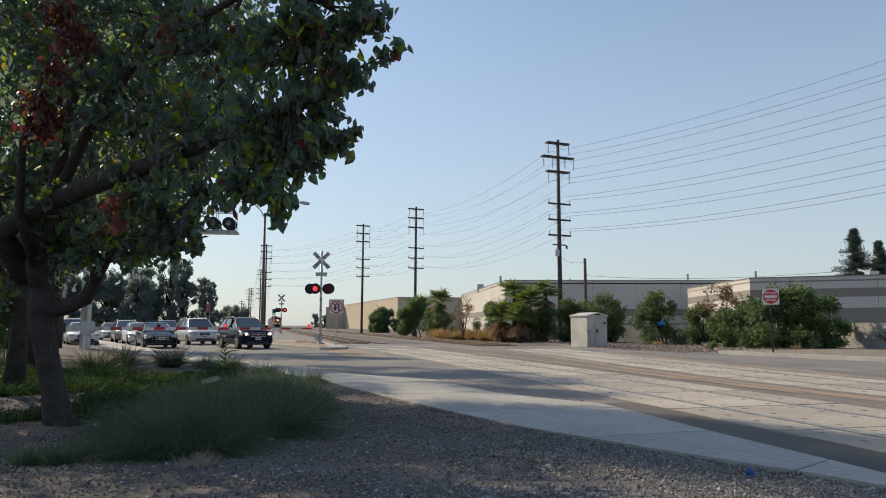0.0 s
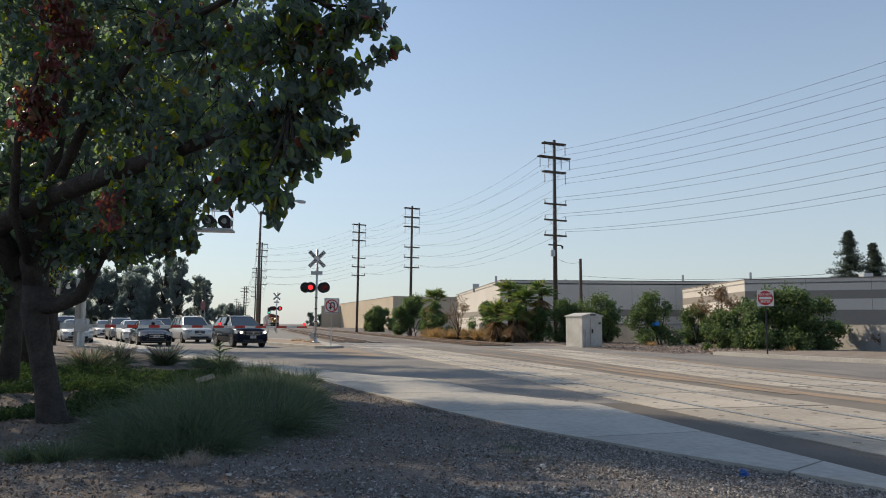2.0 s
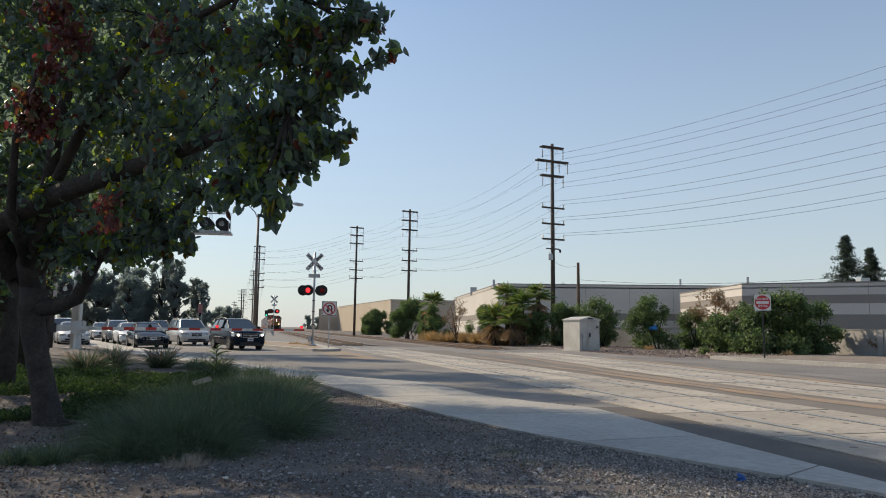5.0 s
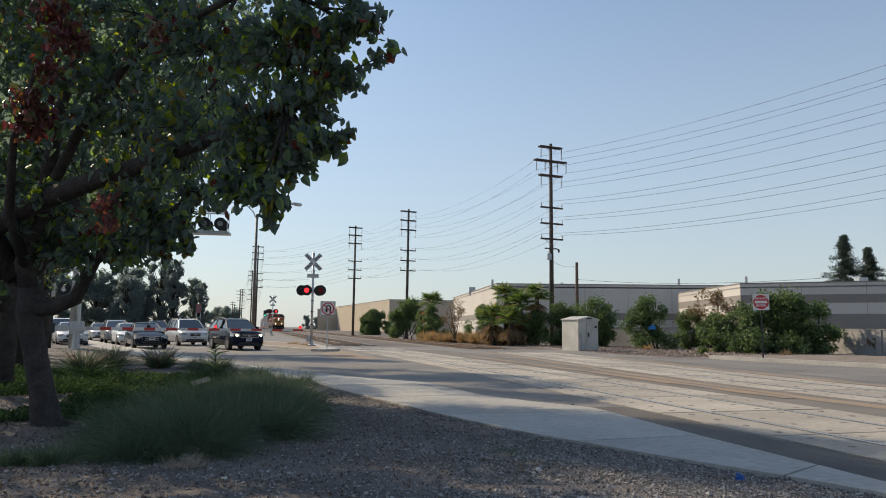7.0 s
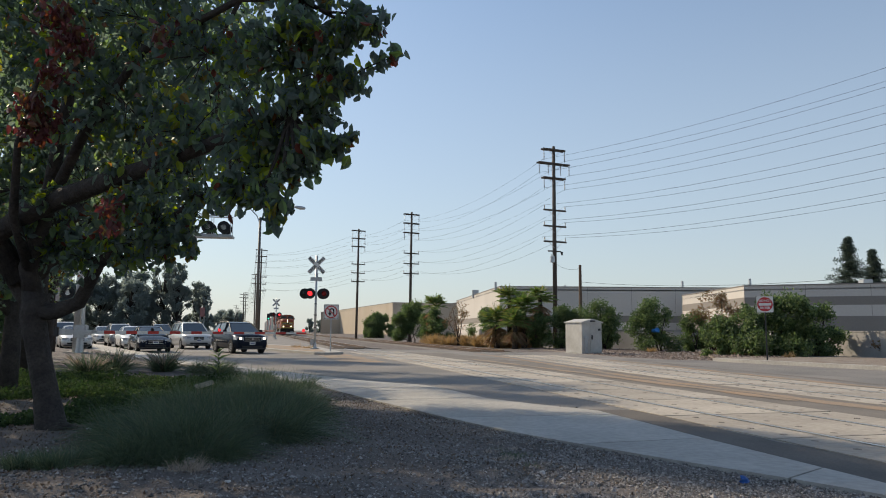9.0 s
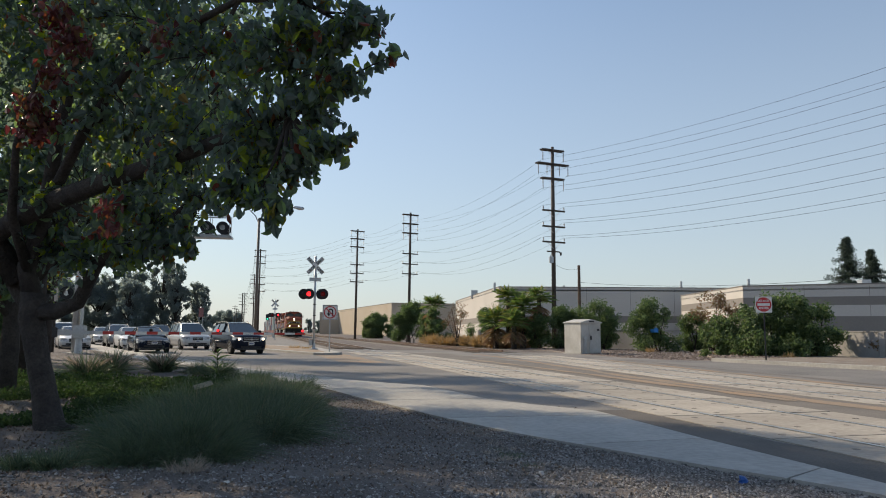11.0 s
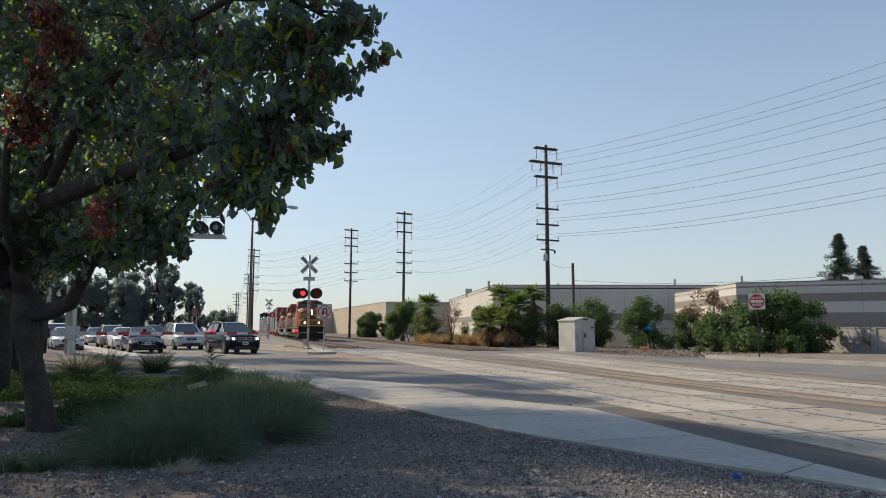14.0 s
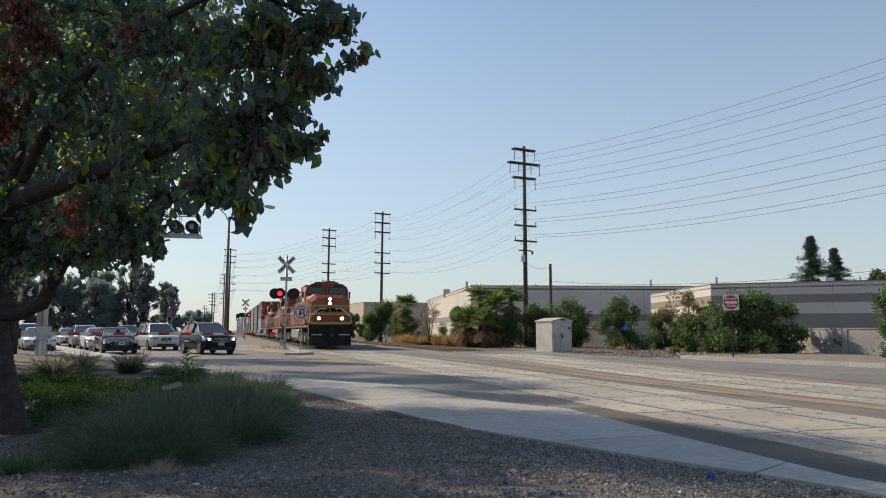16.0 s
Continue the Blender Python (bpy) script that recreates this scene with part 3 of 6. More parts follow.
# walls run anticlockwise so that their outer face is to the right
b1 = building("warehouse", [(41, 96), (74, 80), (76, 116), (41.8, 123)], 7.5, STUCCO, "long pale grey warehouse with two brown bands", ((4.9, 6.0), (1.3, 3.5)))
roof_bits(b1, ((55, 92, 1.2, 0.7), (65, 90, 1.6, 0.8), (44, 101, 0.3, 1.4), (62, 96, 0.25, 1.2)), 7.5)
b2 = building("warehouse", [(11.0, 128), (58, 128), (58, 200), (5, 190)], 9.2, STUCCO, "long pale grey warehouse behind the shrubs", ((3.0, 4.2),))
roof_bits(b2, ((8.3, 160, 1.4, 1.2), (10.5, 131, 0.4, 1.0), (45.0, 132, 0.35, 1.5), (23, 130, 0.3, 0.5)), 9.2)
building("warehouse", [(-13.2, 210), (12, 216), (8, 330), (-52, 330)], 9.4, STUCCO2, "tan warehouse wall beyond the tracks")
building("warehouse", [(-47, 290), (-36, 292), (-36, 310), (-47, 310)], 8.5, STUCCO2, "small tan industrial building in the distance")

# ---------------------------------------------------------------- poles and wires


def pole_arm(t, z, w, drop, y=0.0, braces=True):
    part("crossarm", bx(-w / 2, w / 2, -0.16, -0.04, z - 0.07, z + 0.07, 0.01), WOODPOLE, t)
    if w > 2.5 or drop:
        part("crossarm", bx(-w / 2, w / 2, 0.14, 0.26, z - 0.07, z + 0.07, 0.01), WOODPOLE, t)
    for s in (-1, 1):
        if braces:
            part("brace", tb([(s * w * 0.28, -0.1, z - 0.05), (s * 0.1, -0.18, z - 0.55)], 0.02, 5), GALV, t)


def insulator(t, x, z, down):
    bm = bmesh.new()
    n = 6 if down else 3
    for k in range(n):
        zz = z - 0.12 - k * 0.13 if down else z + 0.10 + k * 0.07
        disc(bm, (x, -0.1, zz), (0, 0, 1), 0.065, 0.05, 8, 0.035)
    tube(bm, [(x, -0.1, z), (x, -0.1, z - 0.95 if down else z + 0.3)], 0.015, 5)
    part("insulator", bm, INSULATOR, t)


ARMS = ((16.7, 2.2, "d"), (15.5, 3.1, "d"), (14.25, 2.2, "d"), (11.5, 2.2, "u"), (10.15, 2.2, "u"), (8.85, 2.2, "u"))


def utility_pole(x, y, turn, h=17.0, wide=True, lean=0.0, gear=False, arms=ARMS):
    t = thing("utility_pole", pose(x, y, -0.1, 0, lean, turn), "tall dark wooden power pole with six crossarms" if not gear else "tall dark wooden power pole with transformer and six crossarms", "utility pole", "power poles along the road")
    part("pole", tb([(0, 0, 0), (0, 0, h * 0.5), (0, 0, h)], [0.2, 0.17, 0.125], 12), WOODPOLE, t, smooth=True)
    for z, w, k in arms:
        w = w if wide else min(w, 2.2)
        pole_arm(t, z, w, k == "d")
        for s in (-1, 1):
            insulator(t, s * (w / 2 - 0.08), z - (0.07 if k == "d" else -0.05), k == "d")
        if w > 2.6:
            for s in (-1, 1):
                insulator(t, s * 0.62, z - 0.07, True)
    if gear:
        part("crossarm", bx(-0.7, 0.5, -0.16, -0.06, 8.0, 8.1), WOODPOLE, t)
        bm = bmesh.new()
        disc(bm, (-0.32, -0.16, 7.1), (0, 0, 1), 0.19, 0.5, 14)
        for s in (-0.08, 0.08):
            disc(bm, (-0.32 + s, -0.16, 7.6), (0, 0, 1), 0.03, 0.16, 8)
        part("transformer", bm, GALV, t, "grey transformer can")
        part("lamp_head", tb([(0.5, -0.1, 8.05), (0.62, -0.16, 7.95), (0.6, -0.2, 7.75)], [0.03, 0.1, 0.07], 8), DARKMETAL, t)
    return t


TALLER = 2.3                   # the next pole towards the road is a taller one
POLES = {"A": (9.68, 59.5, 24), "B": (-3.66, 94.0, 26), "C": (-12.4, 110.0, 28), "D": (-34.1, 138.0, 30), "E": (38, 18, 35), "F": (-50.8, 200, 22), "G": (-80, 300, 18)}
for key, (x, y, turn) in POLES.items():
    up = TALLER if key == "E" else 0.0
    utility_pole(x, y, turn, 17.0 + up, key in "AE", 0.4 if key in "BC" else 0.1, key == "A", tuple((z + up, w, k) for z, w, k in ARMS))


def wire(a, b, sag, r=0.012, n=14, parent=None):
    a, b = Vector(a), Vector(b)
    pts = []
    for i in range(n + 1):
        s = i / n
        p = a.lerp(b, s)
        p.z -= sag * 4 * s * (1 - s)
        pts.append(p)
    return tube(bmesh.new(), pts, r, 4)


def arm_point(key, z, dx):
    x, y, turn = POLES[key]
    return Vector((x + dx * math.cos(radians(turn)), y + dx * math.sin(radians(turn)), z + (TALLER if key == "E" else 0.0)))


def span(p, q, sag, r):
    t = thing("power_line", pose(0, 0, 0), "thin dark overhead power wires sagging between poles", "power line", "overhead wires")
    for z, w, k in ARMS:
        half = w / 2 - 0.08
        zz = z - 1.0 if k == "d" else z + 0.3
        wp = half if p in "AE" else min(half, 1.02)
        wq = half if q in "AE" else min(half, 1.02)
        for s in (-1, 1):
            part("wire", wire(arm_point(p, zz, s * wp), arm_point(q, zz, s * wq), sag * (1.0 if k == "d" else 1.1), r), WIRE, t)
    return t


span("A", "E", 1.5, 0.011)
span("A", "B", 1.3, 0.009)
span("B", "C", 0.6, 0.011)
span("C", "D", 0.9, 0.012)
span("D", "F", 2.0, 0.014)
span("F", "G", 2.5, 0.016)
service = thing("service_cable", pose(0, 0, 0), "thin black service cable crossing before the warehouse", "cable", "overhead wires")
part("wire", wire((11.2, 56.5, 5.2), (34, 22, 6.2), 1.4, 0.011), WIRE, service)
part("wire", wire((11.2, 56.5, 6.3), (9.6, 60, 7.2), 0.35, 0.010), WIRE, service)
stub = thing("pole_stub", pose(11.2, 56.5, 0), "short bare brown wooden pole", "pole")
part("pole", tb([(0, 0, -0.2), (0, 0, 3.5), (0, 0, 6.55)], [0.14, 0.13, 0.11], 10), mat("brown_pole", (0.17, 0.11, 0.075), 0.9, fine=20), stub)
for x, y, h in ((-62, 230, 13), (-70, 260, 12), (-95, 340, 13), (-108, 390, 13), (-118, 430, 13)):
    t = thing("utility_pole", pose(x, y, 0, rz=30), "distant wooden utility pole with crossarms", "utility pole", "distant poles")
    part("pole", tb([(0, 0, 0), (0, 0, h)], [0.2, 0.14], 6), WOODPOLE, t)
    for z in (h - 0.5, h - 1.5):
        part("crossarm", bx(-1.3, 1.3, -0.08, 0.08, z - 0.08, z + 0.08), WOODPOLE, t)


def street_lamp(x, y):
    """Twin cobra-head lamp on the median."""
    t = thing("street_lamp", pose(x, y, 0.1, rz=8), "tall grey steel street lamp with twin arms", "street lamp")
    h = 10.7
    part("pole", tb([(0, 0, 0), (0, 0, h)], [0.14, 0.10], 12), mat("weathered_steel", (0.17, 0.145, 0.125), 0.6, 0.3, fine=15), t, smooth=True)
    part("base", tb([(0, 0, 0), (0, 0, 0.3)], [0.22, 0.2], 12), GALV, t)
    for s in (-1, 1):
        part("arm", tb([(0, 0, h - 0.5), (s * 0.3, 0, h + 0.15), (s * 0.9, 0, h + 0.75), (s * 2.2, 0, h + 0.98), (s * 2.9, 0, h + 0.98)], [0.05, 0.05, 0.045, 0.035, 0.03], 8), GALV, t)
        part("lamp_head", tb([(s * 2.7, 0, h + 0.98), (s * 2.95, 0, h + 0.99), (s * 3.3, 0, h + 0.93), (s * 3.65, 0, h + 0.9), (s * 3.75, 0, h + 0.92)], [0.05, 0.12, 0.16, 0.13, 0.03], 10), GALV, t, smooth=True)
    return t


street_lamp(-15.15, 60.5)

# ---------------------------------------------------------------- signals and signs


def crossbuck(t, z, y, facing=-1):
    for a, word, w2 in ((45, "CROSSING", ""), (-45, "RAILROAD", "")):
        b = part("blade", bx(-0.69, 0.69, -0.006, 0.006, -0.125, 0.125, 0.004), WHITE, t, "white reflective crossbuck blade")
        b.matrix_basis = pose(0, y - (0.016 if a > 0 else 0), z, 0, -a, 0)
        bars_text("lettering", word[:4] + "   " + word[4:], 0.235, pose(0, -0.009, 0, 90, 0, 0), BLACK, b, 0.002)


def flasher(t, x, z, y, lit, face=-1, clear=False):
    """One round flashing lamp: black target disc, hood and lens."""
    bm = bmesh.new()
    disc(bm, (x, y, z), (0, face, 0), 0.335, 0.03, 28)
    disc(bm, (x, y - face * 0.16, z), (0, face, 0), 0.10, 0.16, 14, 0.17)
    u = part("flashing_light", bm, BLACK, t, "black round target with red lens")
    hood = bmesh.new()
    for k in range(10):
        a0, a1 = radians(-20 + k * 22), radians(-20 + (k + 1) * 22)
        q = [hood.verts.new((x + 0.155 * math.cos(a), y + face * d, z + 0.155 * math.sin(a))) for a, d in ((a0, 0.03), (a1, 0.03), (a1, 0.26), (a0, 0.26))]
        hood.faces.new(q)
    part("hood", hood, BLACK, u)
    part("lens", disc(bmesh.new(), (x, y + face * 0.03, z), (0, face, 0), 0.15, 0.03, 20), REDLAMP if lit else CARLENS if clear else REDDIM, u, "glowing red lens" if lit else "unlit lens")


def signal_mast(x, y, z, turn, h=5.9, lit=(True, False), scale=1.0):
    t = thing("crossing_signal", pose(x, y, z, rz=turn), "grey steel crossing signal mast with crossbuck and red flashing lights", "railroad signal", "crossing signals")
    part("mast", tb([(0, 0, 0), (0, 0, h)], 0.075, 14), GALV, t, smooth=True)
    part("base", bx(-0.28, 0.28, -0.28, 0.28, -0.05, 0.06, 0.02), CONCRETE, t)
    part("base_casting", tb([(0, 0, 0.04), (0, 0, 0.12), (0, 0, 0.4)], [0.2, 0.12, 0.10], 12), GALV, t)
    crossbuck(t, h - 0.62, -0.09)
    part("sign", bx(-0.36, 0.36, -0.09, -0.08, h - 1.62, h - 1.38, 0.004), GALV, t, "small grey track plate")
    part("junction_box", bx(-0.09, 0.09, -0.02, 0.14, h - 1.5, h - 1.1, 0.01), DARKMETAL, t)
    zl = h - 2.42
    part("arm", tb([(-0.75, 0, zl), (0.75, 0, zl)], 0.035, 8), DARKMETAL, t)
    for s, k in ((-1, 0), (1, 1)):
        flasher(t, (-0.36, 0.52)[k], zl, -0.12, lit[k])
        flasher(t, (-0.70, 0.40)[k], zl, 0.14, False, 1)
    part("bell_box", bx(-0.3, -0.08, -0.12, 0.12, 0.25, 0.62, 0.02), GALV, t)
    for zz in (1.3, 2.1, 2.8):
        part("band", disc(bmesh.new(), (0, 0, zz), (0, 0, 1), 0.1, 0.05, 12), DARKMETAL, t)
    return t


signal_mast(-7.75, 45.7, 0.13, 6)
signal_mast(-24.2, 108, 0.0, 8, 6.0, (False, True))


def traffic_light(x, y):
    t = thing("traffic_light", pose(x, y, 0, rz=10), "distant green traffic light on a slim pole", "traffic light")
    part("pole", tb([(0, 0, 0), (0, 0, 3.6)], 0.05, 8), GALV, t)
    h = part("housing", bx(-0.22, 0.22, -0.2, 0.0, 2.75, 3.65, 0.03), BLACK, t)
    for k, z in enumerate((3.45, 3.2, 2.95)):
        part("lamp", disc(bmesh.new(), (0, -0.2, z), (0, -1, 0), 0.11, 0.02, 14), GREENLAMP if k == 2 else BLACK, h, "glowing green lamp" if k == 2 else "")


traffic_light(-24.6, 105)


def sign_plate(t, w, h, z, material, y=-0.04):
    p = part("plate", bx(-w / 2, w / 2, y - 0.004, y, z - h / 2, z + h / 2, 0.02), material, t)
    return p


def ring(bm, r0, r1, y, z, seg=32, a0=0, a1=360, x=0.0):
    n = max(2, int(seg * (a1 - a0) / 360))
    for i in range(n):
        a, b = radians(a0 + (a1 - a0) * i / n), radians(a0 + (a1 - a0) * (i + 1) / n)
        for yy, flip in ((y, 1),):
            q = [bm.verts.new((x + r * math.cos(k), yy, z + r * math.sin(k))) for r, k in ((r0, a), (r1, a), (r1, b), (r0, b))]
            bm.faces.new(q)
    return bm


def uturn_sign(x, y):
    t = thing("traffic_sign", pose(x, y, 0.13, rz=9), "white square no U-turn sign on a thin steel post", "traffic sign")
    part("post", bx(-0.03, 0.03, -0.03, 0.03, -0.05, 2.62), GALV, t)
    z = 2.2
    sign_plate(t, 0.84, 0.84, z, WHITE)
    b = bmesh.new()
    for s in (-1, 1):
        box(b, s * 0.385 - 0.01, s * 0.385 + 0.01, -0.05, -0.046, z - 0.39, z + 0.39)
        box(b, -0.39, 0.39, -0.05, -0.046, z + s * 0.385 - 0.01, z + s * 0.385 + 0.01)
    part("border", b, BLACK, t)
    b = ring(bmesh.new(), 0.07, 0.14, -0.05, z + 0.07, 24, 0, 180, 0.03)
    box(b, 0.10, 0.17, -0.052, -0.048, z - 0.22, z + 0.08)
    box(b, -0.11, -0.04, -0.052, -0.048, z - 0.08, z + 0.08)
    v = [b.verts.new(p) for p in ((-0.18, -0.052, z - 0.06), (0.03, -0.052, z - 0.06), (-0.075, -0.052, z - 0.24))]
    b.faces.new(v)
    part("arrow", b, BLACK, t, "black U-turn arrow")
    b = ring(bmesh.new(), 0.29, 0.35, -0.054, z)
    box(b, -0.31, 0.31, -0.056, -0.052, z - 0.028, z + 0.028, m=Matrix.Translation((0, 0, z)) @ pose(0, 0, 0, 0, 45, 0) @ Matrix.Translation((0, 0, -z)))
    part("prohibition_ring", b, SIGNRED, t, "red ring and slash")


uturn_sign(-6.0, 40.6)


def no_entry_sign(x, y):
    t = thing("traffic_sign", pose(x, y, 0.12, rz=-22), "weathered white and red do not enter sign", "traffic sign")
    part("post", bx(-0.03, 0.03, -0.03, 0.03, -0.1, 2.75), DARKMETAL, t)
    z = 2.42
    sign_plate(t, 0.66, 0.70, z, WHITE)
    bm = bmesh.new()
    disc(bm, (0, -0.046, z), (0, -1, 0), 0.31, 0.004, 36)
    part("red_disc", bm, SIGNRED, t)
    part("white_bar", bx(-0.25, 0.25, -0.056, -0.052, z - 0.055, z + 0.055), WHITE, t)
    bars_text("lettering", "DO NOT", 0.12, pose(0, -0.054, z + 0.155, 90), WHITE, t, 0.001)
    bars_text("lettering", "ENTER", 0.13, pose(0, -0.054, z - 0.155, 90), WHITE, t, 0.001)


no_entry_sign(14.25, 31.3)


def bungalow(x, y, turn):
    """The signal equipment cabin."""
    t = thing("equipment_cabinet", pose(x, y, 0, rz=turn), "white metal railway signal cabin with low gable roof and door", "equipment cabinet")
    m = mat("cabin_paint", (0.52, 0.505, 0.47), 0.6, second=(0.41, 0.39, 0.355), scale=1.2, fine=10, bump=0.05, spread=0.08)
    w, d, h = 0.75, 0.80, 1.84
    part("plinth", bx(-w - 0.05, w + 0.05, -d - 0.05, d + 0.05, -0.2, 0.05), CONCRETE, t)
    part("body", bx(-w, w, -d, d, 0.05, h, 0.015), m, t)
    bm = bmesh.new()
    side_prism(bm, [(-w - 0.06, h), (w + 0.06, h), (w + 0.06, h + 0.05), (0, h + 0.24), (-w - 0.06, h + 0.05)], -d - 0.08, d + 0.06)
    part("roof", bm, m, t)
    door = part("door", bx(-0.15, 0.70, -d - 0.03, -d - 0.002, 0.12, 1.72, 0.008), m, t)
    part("handle", bx(-0.08, 0.02, -d - 0.07, -d - 0.03, 0.85, 1.1, 0.01), DARKMETAL, door)
    part("padlock", bx(-0.06, 0.02, -d - 0.07, -d - 0.03, 0.74, 0.82, 0.01), GALV, door)
    part("plate", bx(0.45, 0.62, -d - 0.04, -d - 0.03, 1.38, 1.5), DARKMETAL, door)
    for sx in (-1, 1):
        part("lifting_eye", disc(bmesh.new(), (sx * 0.75, -d, h + 0.02), (0, -1, 0), 0.05, 0.04, 8), GALV, t)
    part("vent", bx(-0.2, 0.2, -d - 0.08 - 0.004, -d - 0.075, h + 0.06, h + 0.14), DARKMETAL, t)
    bm = bmesh.new()
    disc(bm, (-0.5, -d - 0.05, 0.95), (0, -1, 0), 0.13, 0.12, 12)
    box(bm, -0.58, -0.42, -d - 0.12, -d, 0.05, 0.9)
    part("meter", bm, GALV, t, "grey electricity meter and conduit")
    return t


bungalow(8.85, 43.9, 27)


def gate(x, y, z=0.0):
    """Cantilever signal bridge and barrier machine with its long striped arm lying across the lanes."""
    t = thing("crossing_gate", pose(x, y, z, rz=8.5), "lowered crossing gate arm with red and white stripes", "crossing gate")
    part("base", bx(-0.35, 0.35, -0.35, 0.35, -0.1, 0.08, 0.02), CONCRETE, t)
    part("stand", tb([(0, 0, 0.05), (0, 0, 1.15)], [0.2, 0.14], 14), GALV, t)
    part("machine", bx(-0.25, 0.3, -0.28, 0.28, 0.85, 1.5, 0.04), GALV, t, "silver gate mechanism housing")
    cw = part("counterweight", bx(-1.25, -0.3, -0.32, -0.26, 0.98, 1.3, 0.02), GALV, t)
    part("weight", bx(-1.35, -0.95, -0.4, -0.2, 0.9, 1.4, 0.03), DARKMETAL, cw)
    part("arm_bracket", bx(-0.4, 0.9, -0.36, -0.3, 1.05, 1.23, 0.02), GALV, t)
    L, n = 10.75, 20
    for i in range(n):
        a, b = 0.7 + i * L / n, 0.7 + (i + 1) * L / n
        s0, s1 = 0.085 - 0.04 * i / n, 0.085 - 0.04 * (i + 1) / n
        bm = bmesh.new()
        box(bm, a + 0.002, b - 0.002, -0.36, -0.32, 1.13 - s0, 1.13 + s0, 0.004)
        part("arm_section", bm, (WHITE, GATERED)[i % 2], t, ("white", "red")[i % 2] + " reflective arm section")
    for px, lit in ((3.6, False), (6.95, True), (11.3, True)):
        bm = bmesh.new()
        disc(bm, (px, -0.34, 1.2), (0, 0, 1), 0.05, 0.1, 10)
        disc(bm, (px, -0.42, 1.28), (0, 1, 0), 0.085, 0.14, 14)
        u = part("arm_light", bm, BLACK, t)
        part("lens", disc(bmesh.new(), (px, -0.44, 1.28), (0, 1, 0), 0.07, 0.02, 14), REDLAMP if lit else BLACK, u, "red gate-arm light" if lit else "unlit gate-arm light")
    return t


gate(-18.4, 37.4)


def cantilever(x, y):
    t = thing("cantilever_signal", pose(x, y, 0, rz=8.5), "aluminium cantilever bridge with walkway and crossing lights", "railroad signal", "crossing signals")
    part("base", bx(-0.5, 0.5, -0.5, 0.5, -0.1, 0.1, 0.02), CONCRETE, t)
    part("mast", tb([(0, 0, 0.08), (0, 0, 7.8)], [0.17, 0.15], 14), GALV, t, smooth=True)
    for z in (6.45, 7.5):
        part("chord", tb([(0, 0.3, z), (7.7, 0.3, z)], 0.035, 8), GALV, t)
        part("chord", tb([(0, -0.3, z), (7.7, -0.3, z)], 0.035, 8), GALV, t)
    part("walkway", bx(0, 7.8, -0.42, 0.42, 6.3, 6.42, 0.01), GALV, t)
    for i in range(8):
        xx = 0.6 + i * 1.01
        part("upright", tb([(xx, -0.35, 6.4), (xx, -0.35, 7.5)], 0.02, 6), GALV, t)
        part("upright", tb([(xx, 0.35, 6.4), (xx, 0.35, 7.5)], 0.02, 6), GALV, t)
    for xs in (3.9, 6.9):
        for s in (-1, 1):
            flasher(t, xs + s * 0.42, 6.85, -0.45, False, -1, True)
            flasher(t, xs + s * 0.42, 6.85, 0.45, False, 1)
    for s, z in ((-0.45, 3.2), (0.45, 3.2)):
        flasher(t, s, z, -0.3, False, -1, True)
    crossbuck(t, 4.4, -0.3)
    part("sign", bx(-1.5, -0.85, -0.3, -0.28, 2.75, 3.5, 0.01), mat("faded_sign", (0.55, 0.47, 0.45), 0.7), t, "faded pinkish sign plate")
    part("ladder", bx(0.25, 0.3, -0.2, 0.2, 0.5, 7.4), GALV, t)
    return t


cantilever(-19.0, 38.2)

# ---------------------------------------------------------------- trees and plants


def in_crown(balls, fill):
    """Leaf places in a crown of several uneven clumps."""
    out = []
    for cx, cy, cz, r in balls:
        n = int(fill * r * r)
        sub = ball_points(rng, max(3, int(5 + r * 14)), (cx, cy, cz), (r * 0.78, r * 0.78, r * 0.72), 0.3)
        pick = rng.integers(0, len(sub), n)
        out.append(sub[pick] + rng.normal(size=(n, 3)) * (r * 0.17 + 0.03))
    return np.concatenate(out)


def limb(bm, pts, r0, r1, seg=8):
    n = len(pts)
    tube(bm, pts, [r0 + (r1 - r0) * i / (n - 1) for i in range(n)], seg)


def twigs(bm, hubs, balls, rng, r=0.018):
    """Thin boughs from the nearest limb points to each clump."""
    for cx, cy, cz, rad in balls:
        h = min(hubs, key=lambda p: (p[0] - cx) ** 2 + (p[1] - cy) ** 2 + (p[2] - cz) ** 2)
        a, b = Vector(h), Vector((cx, cy, cz))
        mid = a.lerp(b, 0.5) + Vector((0, 0, -0.08 * (b - a).length))
        tube(bm, [a, mid, b], [r * 2, r * 1.4, r * 0.6], 6)
        for q in ball_points(rng, 7, (cx, cy, cz), (rad * 0.8,) * 3, 0.5):
            tube(bm, [b, b.lerp(Vector(q), 0.55) + Vector((0, 0, 0.03)), q], [r * 0.7, r * 0.5, r * 0.25], 4)


